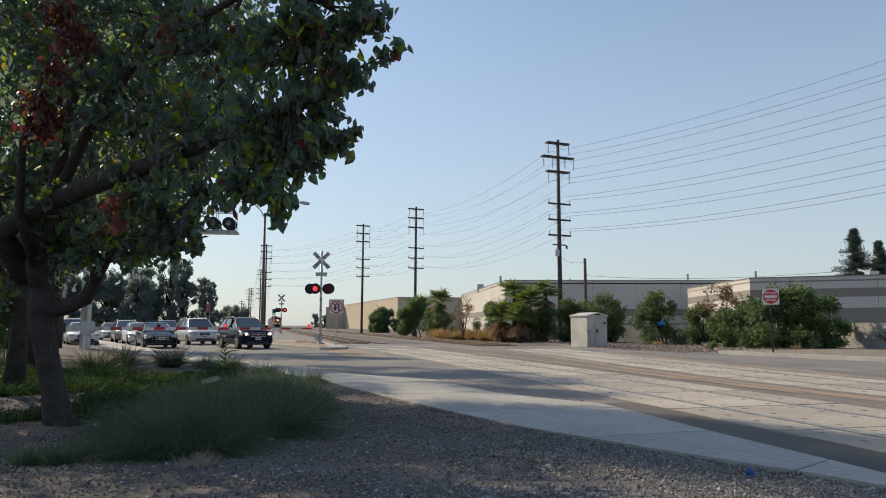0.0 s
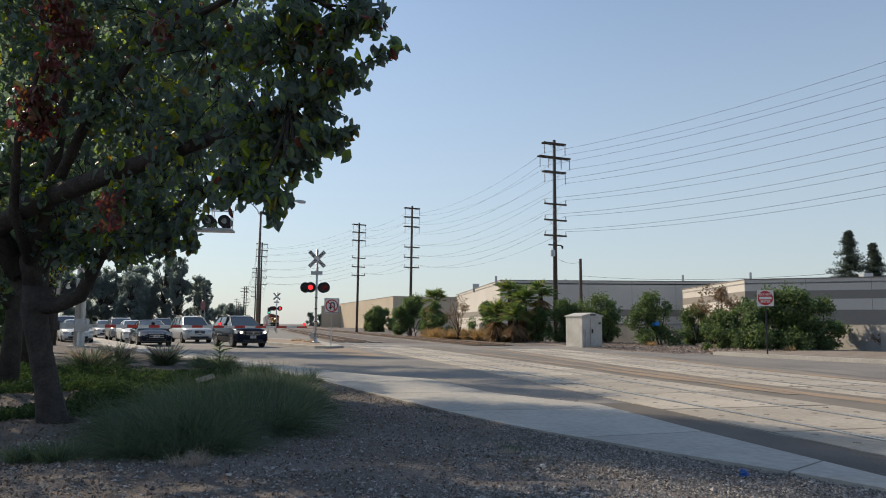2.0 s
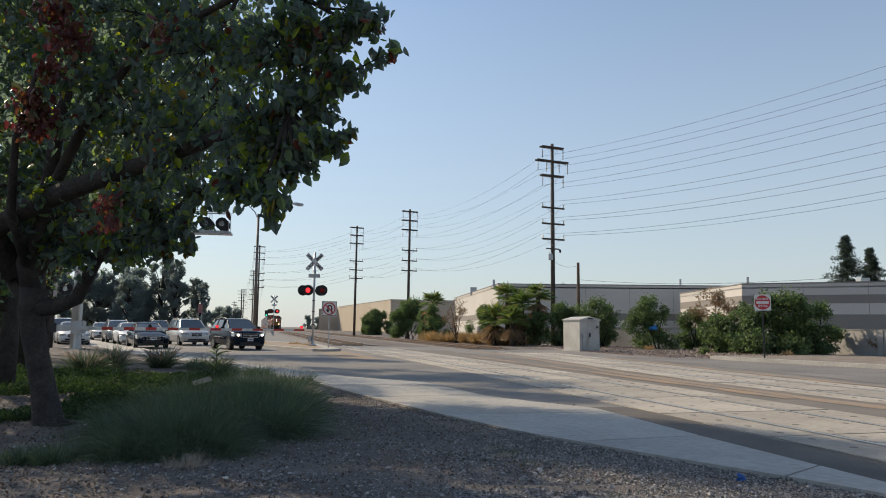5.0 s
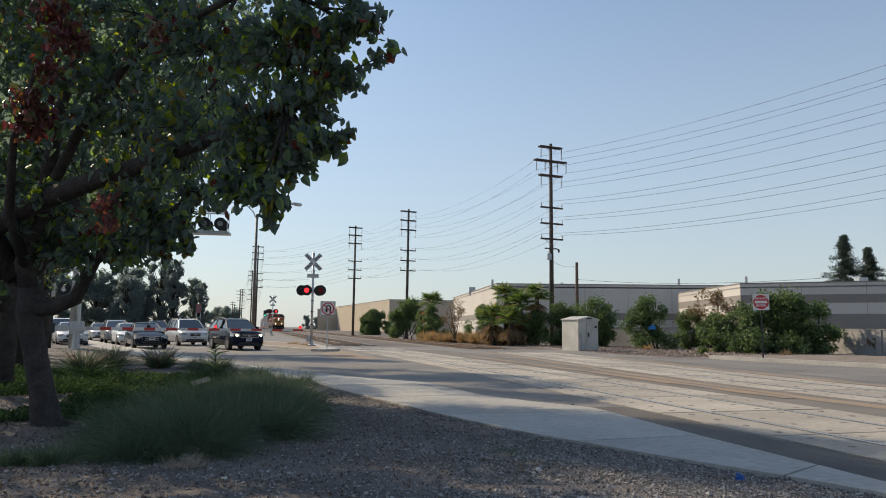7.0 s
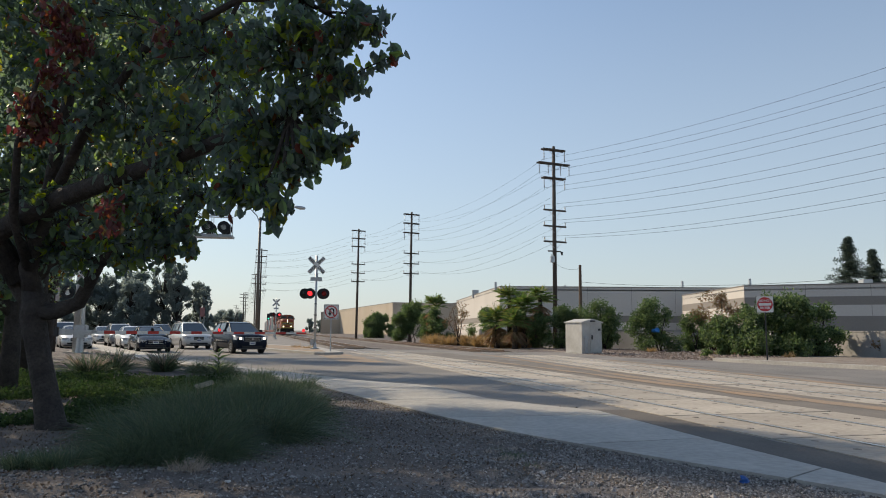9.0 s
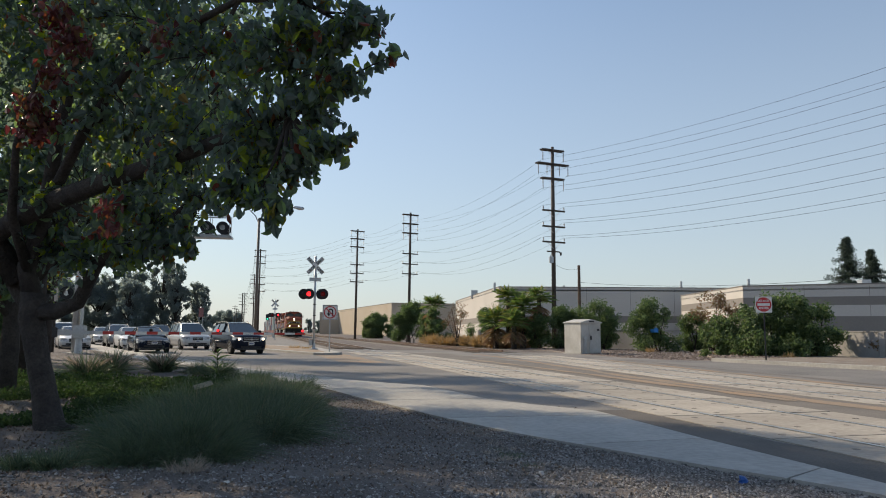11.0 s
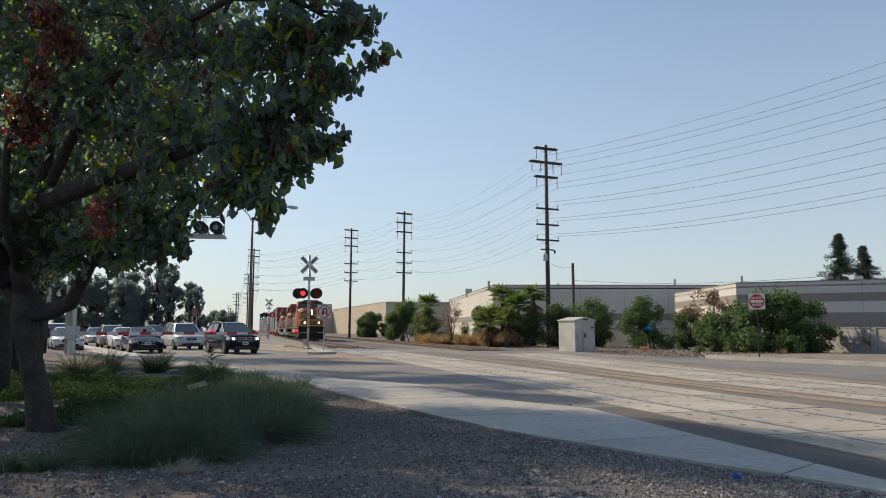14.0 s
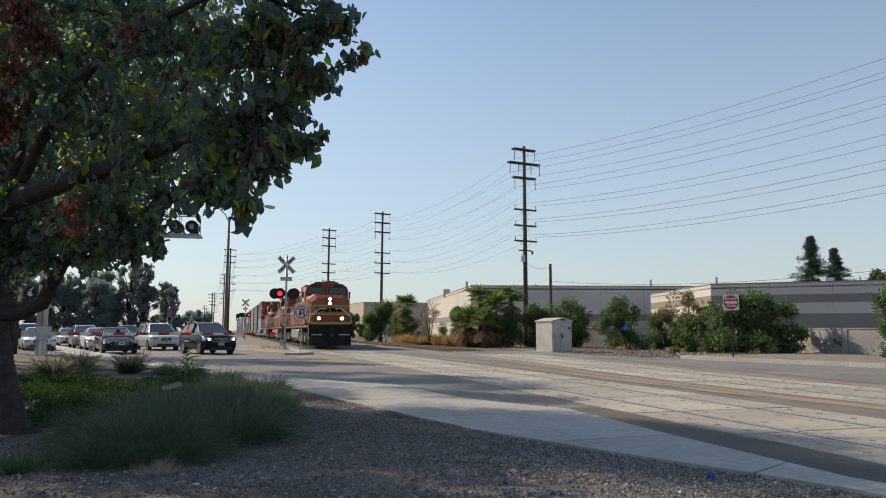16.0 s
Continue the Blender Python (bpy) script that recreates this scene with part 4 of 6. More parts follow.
def shoots(bm, balls, many):
    """Leaf places strung along thin shoots that reach out of each clump and droop at their tips."""
    out = []
    for cx, cy, cz, rad in balls:
        c = Vector((cx, cy, cz))
        for q in ball_points(rng, int(4 + many * rad), (0, 0, 0), (1, 1, 0.85), 0.8):
            way = Vector(q)
            L = rad * rng.uniform(0.75, 1.25) + 0.06
            a, b = c + way * rad * 0.3, c + way * L + Vector((0, 0, -0.12 * L))
            mid = a.lerp(b, 0.5) + Vector((0, 0, 0.07 * L))
            tube(bm, [a, mid, b], [0.006, 0.005, 0.003], 3, False)
            n = max(4, int((b - a).length / 0.020))
            for k in range(n):
                s = (k + rng.uniform(0, 0.8)) / n
                p = a.lerp(mid, s * 2) if s < 0.5 else mid.lerp(b, s * 2 - 1)
                out.append((p.x + rng.normal() * 0.028, p.y + rng.normal() * 0.028, p.z - 0.03 + rng.normal() * 0.028))
    return np.array(out)


def pear_tree():
    gz = ground_z(-4.73, 8.99)
    t = thing("tree", pose(0, 0, 0), "dark leafy pear tree with some reddening autumn leaves", "tree")
    bm = bmesh.new()
    tube(bm, [(-4.66, 9.0, gz - 0.1), (-4.72, 9.0, 0.12), (-4.80, 9.0, 0.5), (-4.93, 9.0, 1.0), (-5.03, 9.0, 1.45), (-5.0, 9.0, 1.75)],
         [0.25, 0.18, 0.145, 0.135, 0.15, 0.17], 14)
    for a in range(5):
        an = a * 1.3 + 0.4
        limb(bm, [(-4.7, 9.0, 0.14), (-4.7 + 0.2 * math.cos(an), 9 + 0.2 * math.sin(an), 0.03), (-4.7 + 0.36 * math.cos(an), 9 + 0.36 * math.sin(an), -0.06)], 0.1, 0.03)
    limbs = [[(-5.0, 9.0, 1.5), (-4.72, 8.97, 1.52), (-4.42, 8.9, 1.62), (-4.11, 8.7, 2.09), (-3.6, 8.3, 2.3), (-3.12, 8.0, 2.42), (-2.6, 7.6, 2.7)],
             [(-5.0, 9.0, 1.6), (-5.08, 8.9, 2.04), (-4.81, 8.7, 2.6), (-4.5, 8.4, 3.8), (-4.2, 8.2, 4.7), (-4.0, 8.0, 5.6)],
             [(-5.02, 9.0, 1.55), (-5.3, 9.1, 1.85), (-5.56, 9.2, 2.28), (-5.97, 9.3, 3.12), (-6.5, 9.2, 4.2)],
             [(-5.2, 9.0, 1.9), (-5.47, 8.8, 2.42), (-4.9, 8.5, 2.68), (-4.39, 8.3, 2.82), (-3.69, 7.9, 2.94), (-2.97, 7.5, 3.05), (-2.1, 7.0, 3.2), (-1.4, 6.6, 3.35)],
             [(-5.0, 8.9, 2.3), (-4.6, 8.5, 2.9), (-4.0, 8.0, 3.6), (-3.2, 7.5, 4.3), (-2.0, 6.9, 4.6), (-1.3, 6.5, 4.4)],
             [(-5.05, 8.9, 2.0), (-4.95, 8.3, 2.6), (-4.6, 7.7, 3.3), (-4.2, 7.3, 3.9)]]
    rad = [(0.115, 0.03), (0.13, 0.03), (0.13, 0.04), (0.17, 0.05), (0.08, 0.02), (0.07, 0.02)]
    for l, (a, b) in zip(limbs, rad):
        limb(bm, l, a, b, 10)
    right = [(-1.15, 6.30, 3.99, 0.31), (-0.65, 6.20, 4.06, 0.15), (-0.81, 6.20, 4.14, 0.17), (-1.53, 6.60, 3.95, 0.49), (-1.07, 6.30, 3.57, 0.21), (-1.28, 6.50, 3.31, 0.38), (-0.94, 6.30, 2.92, 0.12),
             (-1.13, 6.30, 2.94, 0.22), (-1.30, 6.40, 2.78, 0.17), (-1.72, 6.80, 3.24, 0.51), (-1.82, 6.80, 2.79, 0.28), (-1.46, 6.40, 2.44, 0.12), (-1.63, 6.50, 2.54, 0.15), (-2.00, 6.90, 2.65, 0.21), (-1.29, 6.40, 4.53, 0.40)]
    middle = [(-2.46, 7.30, 4.17, 0.75), (-2.64, 7.40, 3.29, 0.70), (-3.58, 8.00, 3.85, 0.88), (-2.41, 7.30, 2.64, 0.24), (-2.64, 7.50, 2.37, 0.15), (-2.92, 7.70, 2.25, 0.19),
              (-3.23, 7.80, 2.20, 0.26), (-3.24, 7.90, 2.78, 0.53)]
    upper = [(-2.86, 7.60, 5.60, 1.02), (-1.76, 7.00, 5.26, 0.72), (-3.98, 8.20, 6.22, 1.16), (-5.40, 9.00, 6.47, 1.27), (-4.67, 8.50, 4.9, 0.97), (-3.45, 7.90, 4.85, 0.90)]
    left = [(-5.18, 9.00, 3.87, 0.99), (-4.29, 8.60, 3.05, 0.61), (-3.95, 8.40, 2.33, 0.36), (-4.61, 8.90, 2.39, 0.35), (-4.82, 9.00, 2.62, 0.50), (-5.52, 9.30, 3.12, 0.69),
            (-5.88, 9.60, 2.40, 0.45), (-6.45, 9.60, 3.75, 0.70)]
    lower = [(-3.67, 8.20, 2.44, 0.39), (-3.12, 7.80, 2.41, 0.31), (-4.24, 8.60, 2.15, 0.30), (-2.89, 7.70, 2.18, 0.18), (-2.51, 7.30, 2.44, 0.16), (-3.59, 8.20, 2.11, 0.19), (-4.94, 9.00, 2.26, 0.35), (-5.77, 9.60, 1.87, 0.38)]
    balls = right + middle + left + upper + lower
    hubs = [p for l in limbs for p in l[2:]]
    twigs(bm, hubs, balls, rng, 0.012)
    sprays = [[(-1.13, 6.25, 3.34), (-0.83, 6.25, 3.55), (-0.6, 6.25, 3.68), (-0.38, 6.25, 3.77)], [(-0.94, 6.25, 3.92), (-0.74, 6.25, 4.0), (-0.49, 6.25, 4.14)],
              [(-1.08, 6.25, 3.29), (-0.88, 6.25, 3.45), (-0.67, 6.25, 3.45)], [(-1.07, 6.25, 2.93), (-0.87, 6.25, 2.95), (-0.77, 6.25, 3.01)],
              [(-2.7, 7.5, 2.28), (-2.58, 7.5, 2.19), (-2.6, 7.5, 2.07)], [(-1.44, 6.25, 2.52), (-1.41, 6.25, 2.34), (-1.47, 6.25, 2.21)], [(-1.06, 6.25, 3.76), (-0.89, 6.25, 3.81), (-0.81, 6.25, 3.92)]]
    # leaf clumps hidden behind the crown, added to shade pavement and gravel
    shade_clumps = [(-3.0, 11.0, 4.6, 0.9), (-3.4, 12.2, 4.6, 0.9), (-4.2, 11.5, 4.2, 1.0), (-3.5, 10.2, 3.6, 0.7), (-3.9, 12.4, 5.6, 0.9), (-2.9, 10.6, 5.6, 0.9),
            (-4.1, 14.6, 5.6, 0.9), (-4.6, 15.7, 5.6, 0.9), (-3.9, 13.6, 6.5, 0.8), (-4.7, 14.8, 6.6, 0.9), (-3.7, 12.6, 6.8, 0.8),
            (-5.2, 11.4, 4.2, 0.85), (-5.6, 12.1, 4.9, 0.9), (-5.7, 11.0, 5.4, 0.8), (-4.8, 12.6, 5.3, 0.9), (-5.9, 11.2, 4.2, 0.85), (-4.9, 10.7, 3.5, 0.75), (-7.1, 12.4, 5.6, 0.9)]
    # long limb added to carry the hidden clumps
    shade_bough = [(-5.0, 9.0, 2.2), (-4.9, 10.3, 3.5), (-4.5, 11.8, 4.7), (-4.3, 13.4, 5.4), (-4.5, 15.0, 5.6)]
    limb(bm, shade_bough, 0.11, 0.03, 10)
    hubs = hubs + shade_bough[1:]
    twigs(bm, hubs, shade_clumps, rng, 0.02)
    pts = [in_crown(right, 850), in_crown(middle, 330), in_crown(left, 330), in_crown(upper, 560), in_crown(lower, 400), shoots(bm, right, 34), shoots(bm, middle, 26), shoots(bm, lower, 18), shoots(bm, left, 8), shoots(bm, upper, 14), in_crown([(-5.5, 8.8, 4.9, 0.7)], 1300), in_crown(shade_clumps, 560)]
    for s in sprays:
        limb(bm, s, 0.012, 0.004, 5)
        for a, b in zip(s, s[1:]):
            k = rng.uniform(0, 1, (36, 1))
            pts.append(np.array(a) + (np.array(b) - np.array(a)) * k + rng.normal(size=(36, 3)) * 0.04)
    part("trunk", bm, BARK, t, "dark rough bark", smooth=True)
    c = oval_leaves("crown", np.concatenate(pts), 0.110, PEAR, t, rng, 0.75, 0.58)
    tagged(c, "dense dark green pear leaves")
    red = [(-3.89, 7.3, 4.24, 0.22), (-4.03, 7.3, 4.55, 0.17), (-4.02, 7.3, 3.93, 0.14), (-4.32, 7.5, 3.62, 0.18), (-4.37, 7.5, 3.38, 0.13), (-3.32, 7.2, 2.5, 0.10), (-3.31, 7.2, 2.3, 0.08), (-2.66, 6.6, 4.07, 0.10), (-4.25, 7.6, 3.53, 0.18)]
    tagged(oval_leaves("red_leaves", in_crown(red, 3200), 0.095, REDLEAF, t, rng, 0.8, 0.55), "dull red autumn leaves")


pear_tree()


def plain_tree(x, y, h, spread, label, material=PEAR, fill=650, leaf=0.11, trunk=0.2, low=0.35, seed=0, balls_n=16, group="", clump=(0.30, 0.48), lean=(0, 0)):
    """A broad tree: forked trunk and an uneven crown of many leaf clumps."""
    r = np.random.default_rng(100 + seed)
    t = thing("tree", pose(x, y, ground_z(x, y) - 0.05), label, "tree", group)
    bm = bmesh.new()
    limb(bm, [(0, 0, 0), (0.05, 0, h * 0.15), (0, 0.1, h * 0.35), (0.1, 0, h * 0.6), (0, 0, h * 0.86)], trunk, trunk * 0.25, 10)
    hubs, balls = [(0, 0.1, h * 0.4), (0.1, 0, h * 0.6), (0, 0, h * 0.8)], []
    for k in range(balls_n):
        an, s = r.uniform(0, math.tau), (k + 0.5) / balls_n
        z = h * (low + (0.93 - low) * s)
        rr = spread * math.sqrt(max(0.05, 1 - abs(s - 0.32) ** 1.6 * 1.5)) * r.uniform(0.45, 0.8)
        balls.append((rr * math.cos(an) + lean[0] * s, rr * math.sin(an) + lean[1] * s, z, spread * r.uniform(*clump)))
    for b in balls[::2]:
        limb(bm, [(0, 0, b[2] * 0.55), (b[0] * 0.5, b[1] * 0.5, b[2] * 0.82), b[:3]], trunk * 0.4, trunk * 0.08, 6)
    part("trunk", bm, BARK, t, smooth=True)
    leaves("crown", in_crown(balls, fill), leaf, material, t, r, 0.3, 0.6)
    return t


# stands hidden behind the pear tree, placed to cast shade on the road
plain_tree(-12.1, 22.0, 10.5, 2.7, "tall dark leafy tree hidden behind the pear tree, added to shade the road", seed=1, fill=360, leaf=0.13, low=0.46, lean=(2.6, 0.3), balls_n=20)
plain_tree(-7.9, 13.4, 6.0, 2.6, "dark leafy street tree close behind the pear tree", seed=7, fill=300, leaf=0.12, low=0.46, lean=(2.0, 0.0), balls_n=22)
# five trees out of view or hidden, added to shade gravel and pavement
plain_tree(-13.6, 14.0, 6.0, 2.7, "dark leafy tree out of view in the planted strip, added for shade", seed=2, fill=520, leaf=0.12, low=0.4)
plain_tree(-9.2, 16.3, 11.2, 2.9, "tall dark leafy tree leaning over the pavement, hidden and added for shade", seed=12, fill=520, leaf=0.12, low=0.66, lean=(1.6, 0.6), balls_n=26)
plain_tree(-10.4, 14.6, 9.4, 2.0, "tall dark leafy tree out of view, added to shade the gravel", seed=17, fill=620, leaf=0.12, low=0.56, lean=(0.8, 0.0), balls_n=22)
plain_tree(-10.6, 12.0, 7.6, 2.6, "dark leafy tree out of view in the planted strip, added for shade", seed=9, fill=640, leaf=0.12, low=0.42)
plain_tree(-13.0, 8.8, 6.4, 2.6, "dark leafy tree out of view beside the pear tree, added for shade", seed=3, fill=520, leaf=0.11, low=0.42)
plain_tree(-15.5, 25.0, 7.0, 2.8, "dark leafy street tree along the road", seed=4, fill=450, leaf=0.13, low=0.42)
# three trees hidden by the pear crown, added to shade the road
plain_tree(-14.3, 26.6, 10.6, 2.3, "tall dark leafy tree leaning over the pavement, hidden and added for shade", seed=14, fill=420, leaf=0.14, low=0.58, lean=(6.0, -1.0), balls_n=22)
plain_tree(-16.0, 29.6, 10.8, 2.5, "tall dark leafy tree leaning over the pavement, hidden and added for shade", seed=15, fill=420, leaf=0.14, low=0.60, lean=(6.0, -1.0), balls_n=22)
plain_tree(-20.6, 38.8, 11.6, 3.2, "tall dark leafy tree behind the crossing gate, hidden and added for shade", seed=16, fill=380, leaf=0.16, low=0.56, lean=(5.0, -1.0), balls_n=24)
# far crowns: the haze before them is painted into their leaf colour
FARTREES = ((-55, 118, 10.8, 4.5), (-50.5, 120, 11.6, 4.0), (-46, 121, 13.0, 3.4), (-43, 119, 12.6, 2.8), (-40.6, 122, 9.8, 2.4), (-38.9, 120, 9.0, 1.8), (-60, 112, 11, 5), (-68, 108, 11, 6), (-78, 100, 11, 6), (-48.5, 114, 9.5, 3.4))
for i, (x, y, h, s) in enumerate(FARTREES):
    plain_tree(x, y, h, s, "tall roadside tree with haze painted into its pale leaf colour", HAZED_LEAF, 300, 0.30, 0.3, 0.05, 20 + i, 78, "roadside trees", (0.13, 0.30))
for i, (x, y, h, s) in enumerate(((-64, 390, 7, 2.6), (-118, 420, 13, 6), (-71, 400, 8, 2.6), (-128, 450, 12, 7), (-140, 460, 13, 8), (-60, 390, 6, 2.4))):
    plain_tree(x, y, h, s, "distant skyline tree with haze painted into its pale leaf colour", HAZED_LEAF, 130, 0.6, 0.3, 0.1, 40 + i, 14, "skyline trees")


def conifer(x, y, h, r0, seed):
    r = np.random.default_rng(seed)
    t = thing("tree", pose(x, y, 0), "tall dark conifer behind the warehouse", "tree", "conifers")
    part("trunk", tb([(0, 0, 0), (0, 0, h * 0.97)], [0.35, 0.04], 8), BARK, t)
    pts, bm = [], bmesh.new()
    for k in range(170):
        s = r.uniform(0, 1) ** 0.8
        z, an = h * (0.2 + 0.79 * s), r.uniform(0, math.tau)
        L = r0 * (1 - s) ** 0.8 * r.uniform(0.3, 1.3) + 0.25
        tip = np.array((L * math.cos(an), L * math.sin(an), z - L * 0.12))
        tube(bm, [(0, 0, z), tip], [0.05, 0.015], 4)
        q = r.uniform(0.15, 1.1, (76, 1))
        pts.append(np.array((0, 0, z)) + (tip - np.array((0, 0, z))) * q + r.normal(size=(76, 3)) * (0.30, 0.30, 0.26))
    part("boughs", bm, BARK, t)
    leaves("crown", np.concatenate(pts), 0.42, CONIFER, t, r, 0.1, 0.35)


conifer(91, 158, 22.5, 6.0, 5)
conifer(97.5, 160, 20.0, 5.6, 6)
for i, (x, y, h, s) in enumerate(((101, 150, 14.5, 3.6), (107, 148, 15, 3.8), (114, 150, 15, 4), (121, 148, 15, 4))):
    plain_tree(x, y, h, s, "bright green tree behind the warehouse", SHRUB, 220, 0.4, 0.3, 0.3, 60 + i, 18, "trees behind the warehouse")


def shrub(x, y, w, h, label, material=SHRUB, seed=0, leaf=0.14, fill=900, low=0.12, stems=7, z0=0.0):
    """A rounded wild shrub of several stems and clumps."""
    r = np.random.default_rng(200 + seed)
    t = thing("shrub", pose(x, y, z0 - 0.03), label, "shrub", "shrubs along the wall")
    balls = []
    for k in range(int(8 + w * 3.2)):
        an, s = r.uniform(0, math.tau), r.uniform(0, 1)
        z = h * (low + (0.86 - low) * s)
        rr = w / 2 * math.sqrt(max(0.06, 1 - ((s - 0.3) / 0.75) ** 2)) * r.uniform(0.15, 1.0)
        balls.append((rr * math.cos(an), rr * math.sin(an) * 0.7, z, min(w, h) * r.uniform(0.13, 0.26)))
    for k in range(stems):
        b = balls[k % len(balls)]
        bm = bmesh.new()
        limb(bm, [(r.uniform(-.25, .25) * w * 0.4, r.uniform(-.2, .2), 0), (b[0] * 0.5, b[1] * 0.5, b[2] * 0.5), b[:3]], 0.05, 0.015, 6)
        part("stem", bm, BARK, t)
    leaves("foliage", in_crown(balls, fill), leaf, material, t, r, 0.0, 0.5)
    return t


SHRUBS = ((18.0, 38.6, 5.2, 3.7, SHRUB, 0.17, 0.0), (19.9, 37.9, 3.6, 2.9, SHRUB, 0.16, 0.0), (16.6, 38.3, 3.0, 2.7, SHRUB, 0.16, 0.0), (15.4, 39.2, 2.2, 2.4, SHRUB, 0.16, 0.0),
          (15.0, 49.5, 3.4, 3.9, SHRUB, 0.15, 0.1), (18.1, 50.3, 2.4, 2.7, SHRUB, 0.15, 0.1), (19.4, 51, 1.8, 2.6, SHRUB, 0.15, 0.1),
          (12.4, 54.5, 3.6, 3.9, SHRUB, 0.15, 0.05), (9.6, 56, 3.0, 3.4, SHRUB, 0.15, 0.05), (7.6, 57, 2.6, 3.0, SHRUB, 0.15, 0.05),
          (4.2, 63, 2.6, 3.6, SHRUB, 0.15, 0.1), (-3.1, 85, 4.6, 4.4, SHRUB, 0.2, 0.05), (-0.6, 80, 3.2, 3.6, SHRUB, 0.2, 0.05), (-10.8, 131, 6.0, 4.6, SHRUB, 0.28, 0.05),
          (22.2, 30.8, 3.4, 3.8, SHRUB, 0.15, 0.02), (23.8, 28.6, 3.2, 4.3, SHRUB, 0.15, 0.02))
for i, (x, y, w, h, m, lf, lo) in enumerate(SHRUBS):
    shrub(x, y, w, h, "wild green leafy shrub against the boundary wall" if y < 70 else "dense green shrub beside the tracks", m, i, lf, 1150, lo)
shrub(19.0, 48.8, 3.0, 4.4, "half-dead reddish brown shrub by the wall", DRYLEAF, 50, 0.16, 260, 0.45)
shrub(-0.2, 75.0, 3.0, 3.9, "dense green shrub under the palm", SHRUB, 55, 0.2, 1100, 0.02)
shrub(2.0, 66, 2.6, 4.2, "sparse brown dying shrub beside the wall", DRYLEAF, 51, 0.16, 150, 0.3)
shrub(22.6, 36.4, 1.4, 1.5, "dry brown weeds leaning on the wall", DRYLEAF, 52, 0.14, 350, 0.05)
shrub(24.4, 34.0, 1.6, 1.3, "dry brown weeds leaning on the wall", DRYLEAF, 53, 0.14, 200, 0.05)


for i, (x, y, w, h) in enumerate(((-14.2, 22.0, 3.4, 2.6), (-12.8, 19.0, 2.6, 2.1), (-16.0, 25.5, 3.6, 3.0), (-11.8, 16.2, 2.2, 1.6))):
    shrub(x, y, w, h, "dark green shrub in the planted strip", COVER, 70 + i, 0.11, 1000, 0.05)


def fan_palm(x, y, h, seed, spread=1.0):
    """A young fan palm: shaggy trunk and a head of pleated fans."""
    r = np.random.default_rng(300 + seed)
    t = thing("palm", pose(x, y, 0), "young fan palm with shaggy dry skirt", "palm tree", "fan palms")
    part("trunk", tb([(0, 0, -0.1), (0.05, 0, h * 0.5), (0, 0, h * 0.8)], [0.24, 0.2, 0.16], 8), BARK, t)
    for dead in (False, True):
        roots, ways, lens = [], [], []
        for k in range(34 if not dead else 16):
            an = r.uniform(0, math.tau)
            el = r.uniform(-0.25, 1.4) if not dead else r.uniform(-1.3, -0.75)
            d = np.array((math.cos(an) * math.cos(el), math.sin(an) * math.cos(el), math.sin(el)))
            st = np.array((0, 0, h * (0.8 if not dead else r.uniform(0.5, 0.78))))
            hub = st + d * r.uniform(0.35, 0.8) * spread
            side = np.cross(d, (0, 0, 1.0))
            side /= np.linalg.norm(side) + 1e-6
            upv = np.cross(side, d)
            for j in np.linspace(-1.25, 1.25, 15):
                roots.append(hub)
                ways.append(d * math.cos(j) + side * math.sin(j) + upv * 0.12)
                lens.append(r.uniform(0.55, 0.85) * spread)
            roots.append(st), ways.append(d), lens.append(float(np.linalg.norm(hub - st)))
        blades("dead_fronds" if dead else "fronds", roots, ways, lens, 0.07, DRYLEAF if dead else PALM, t, r, 0.35)


for i, (x, y, h, s) in enumerate(((5.8, 58.5, 5.0, 0.95), (8.3, 58.5, 5.0, 0.95), (6.8, 57, 3.9, 1.1), (4.7, 57.6, 2.6, 1.2), (5.9, 55.5, 2.4, 1.0), (-0.3, 77, 4.9, 1.1))):
    fan_palm(x, y, h, i, s)


def grass_clump(x, y, h, w, n, label, material=GRASS, seed=0, width=0.006, bend=0.55, plumes=0, group="grass clumps", name="grass_clump"):
    r = np.random.default_rng(400 + seed)
    t = thing(name, pose(x, y, ground_z(x, y) - 0.02), label, "ornamental grass", group)
    an = r.uniform(0, math.tau, n)
    lean = np.abs(r.normal(0, 0.55 + 0.35 * (bend > 0.7), n))
    ways = np.c_[np.cos(an) * lean, np.sin(an) * lean, np.ones(n)]
    wide, tuft = 0.30 + 0.22 * (bend > 0.7), r.integers(0, 26, n)
    ra, rr = r.uniform(0, math.tau, 26), np.sqrt(r.uniform(0, 1, 26)) * wide * w
    roots = np.c_[np.cos(ra)[tuft] * rr[tuft], np.sin(ra)[tuft] * rr[tuft], np.zeros(n)] + r.normal(0, 0.05 * w, (n, 3)) * (1, 1, 0)
    ways[:, :2] += np.c_[np.cos(ra), np.sin(ra)][tuft] * 0.3
    blades("foliage", roots, ways, r.uniform(0.45, 1.1, n) * r.uniform(0.75, 1.1, 26)[tuft] * h * 1.15, width, material, t, r, bend)
    if plumes:
        an = r.uniform(0, math.tau, plumes)
        ways = np.c_[np.cos(an) * 0.5, np.sin(an) * 0.5, np.ones(plumes)]
        blades("plumes", np.zeros((plumes, 3)), ways, r.uniform(0.9, 1.25, plumes) * h, 0.03, PLUME, t, r, 0.5)
    return t


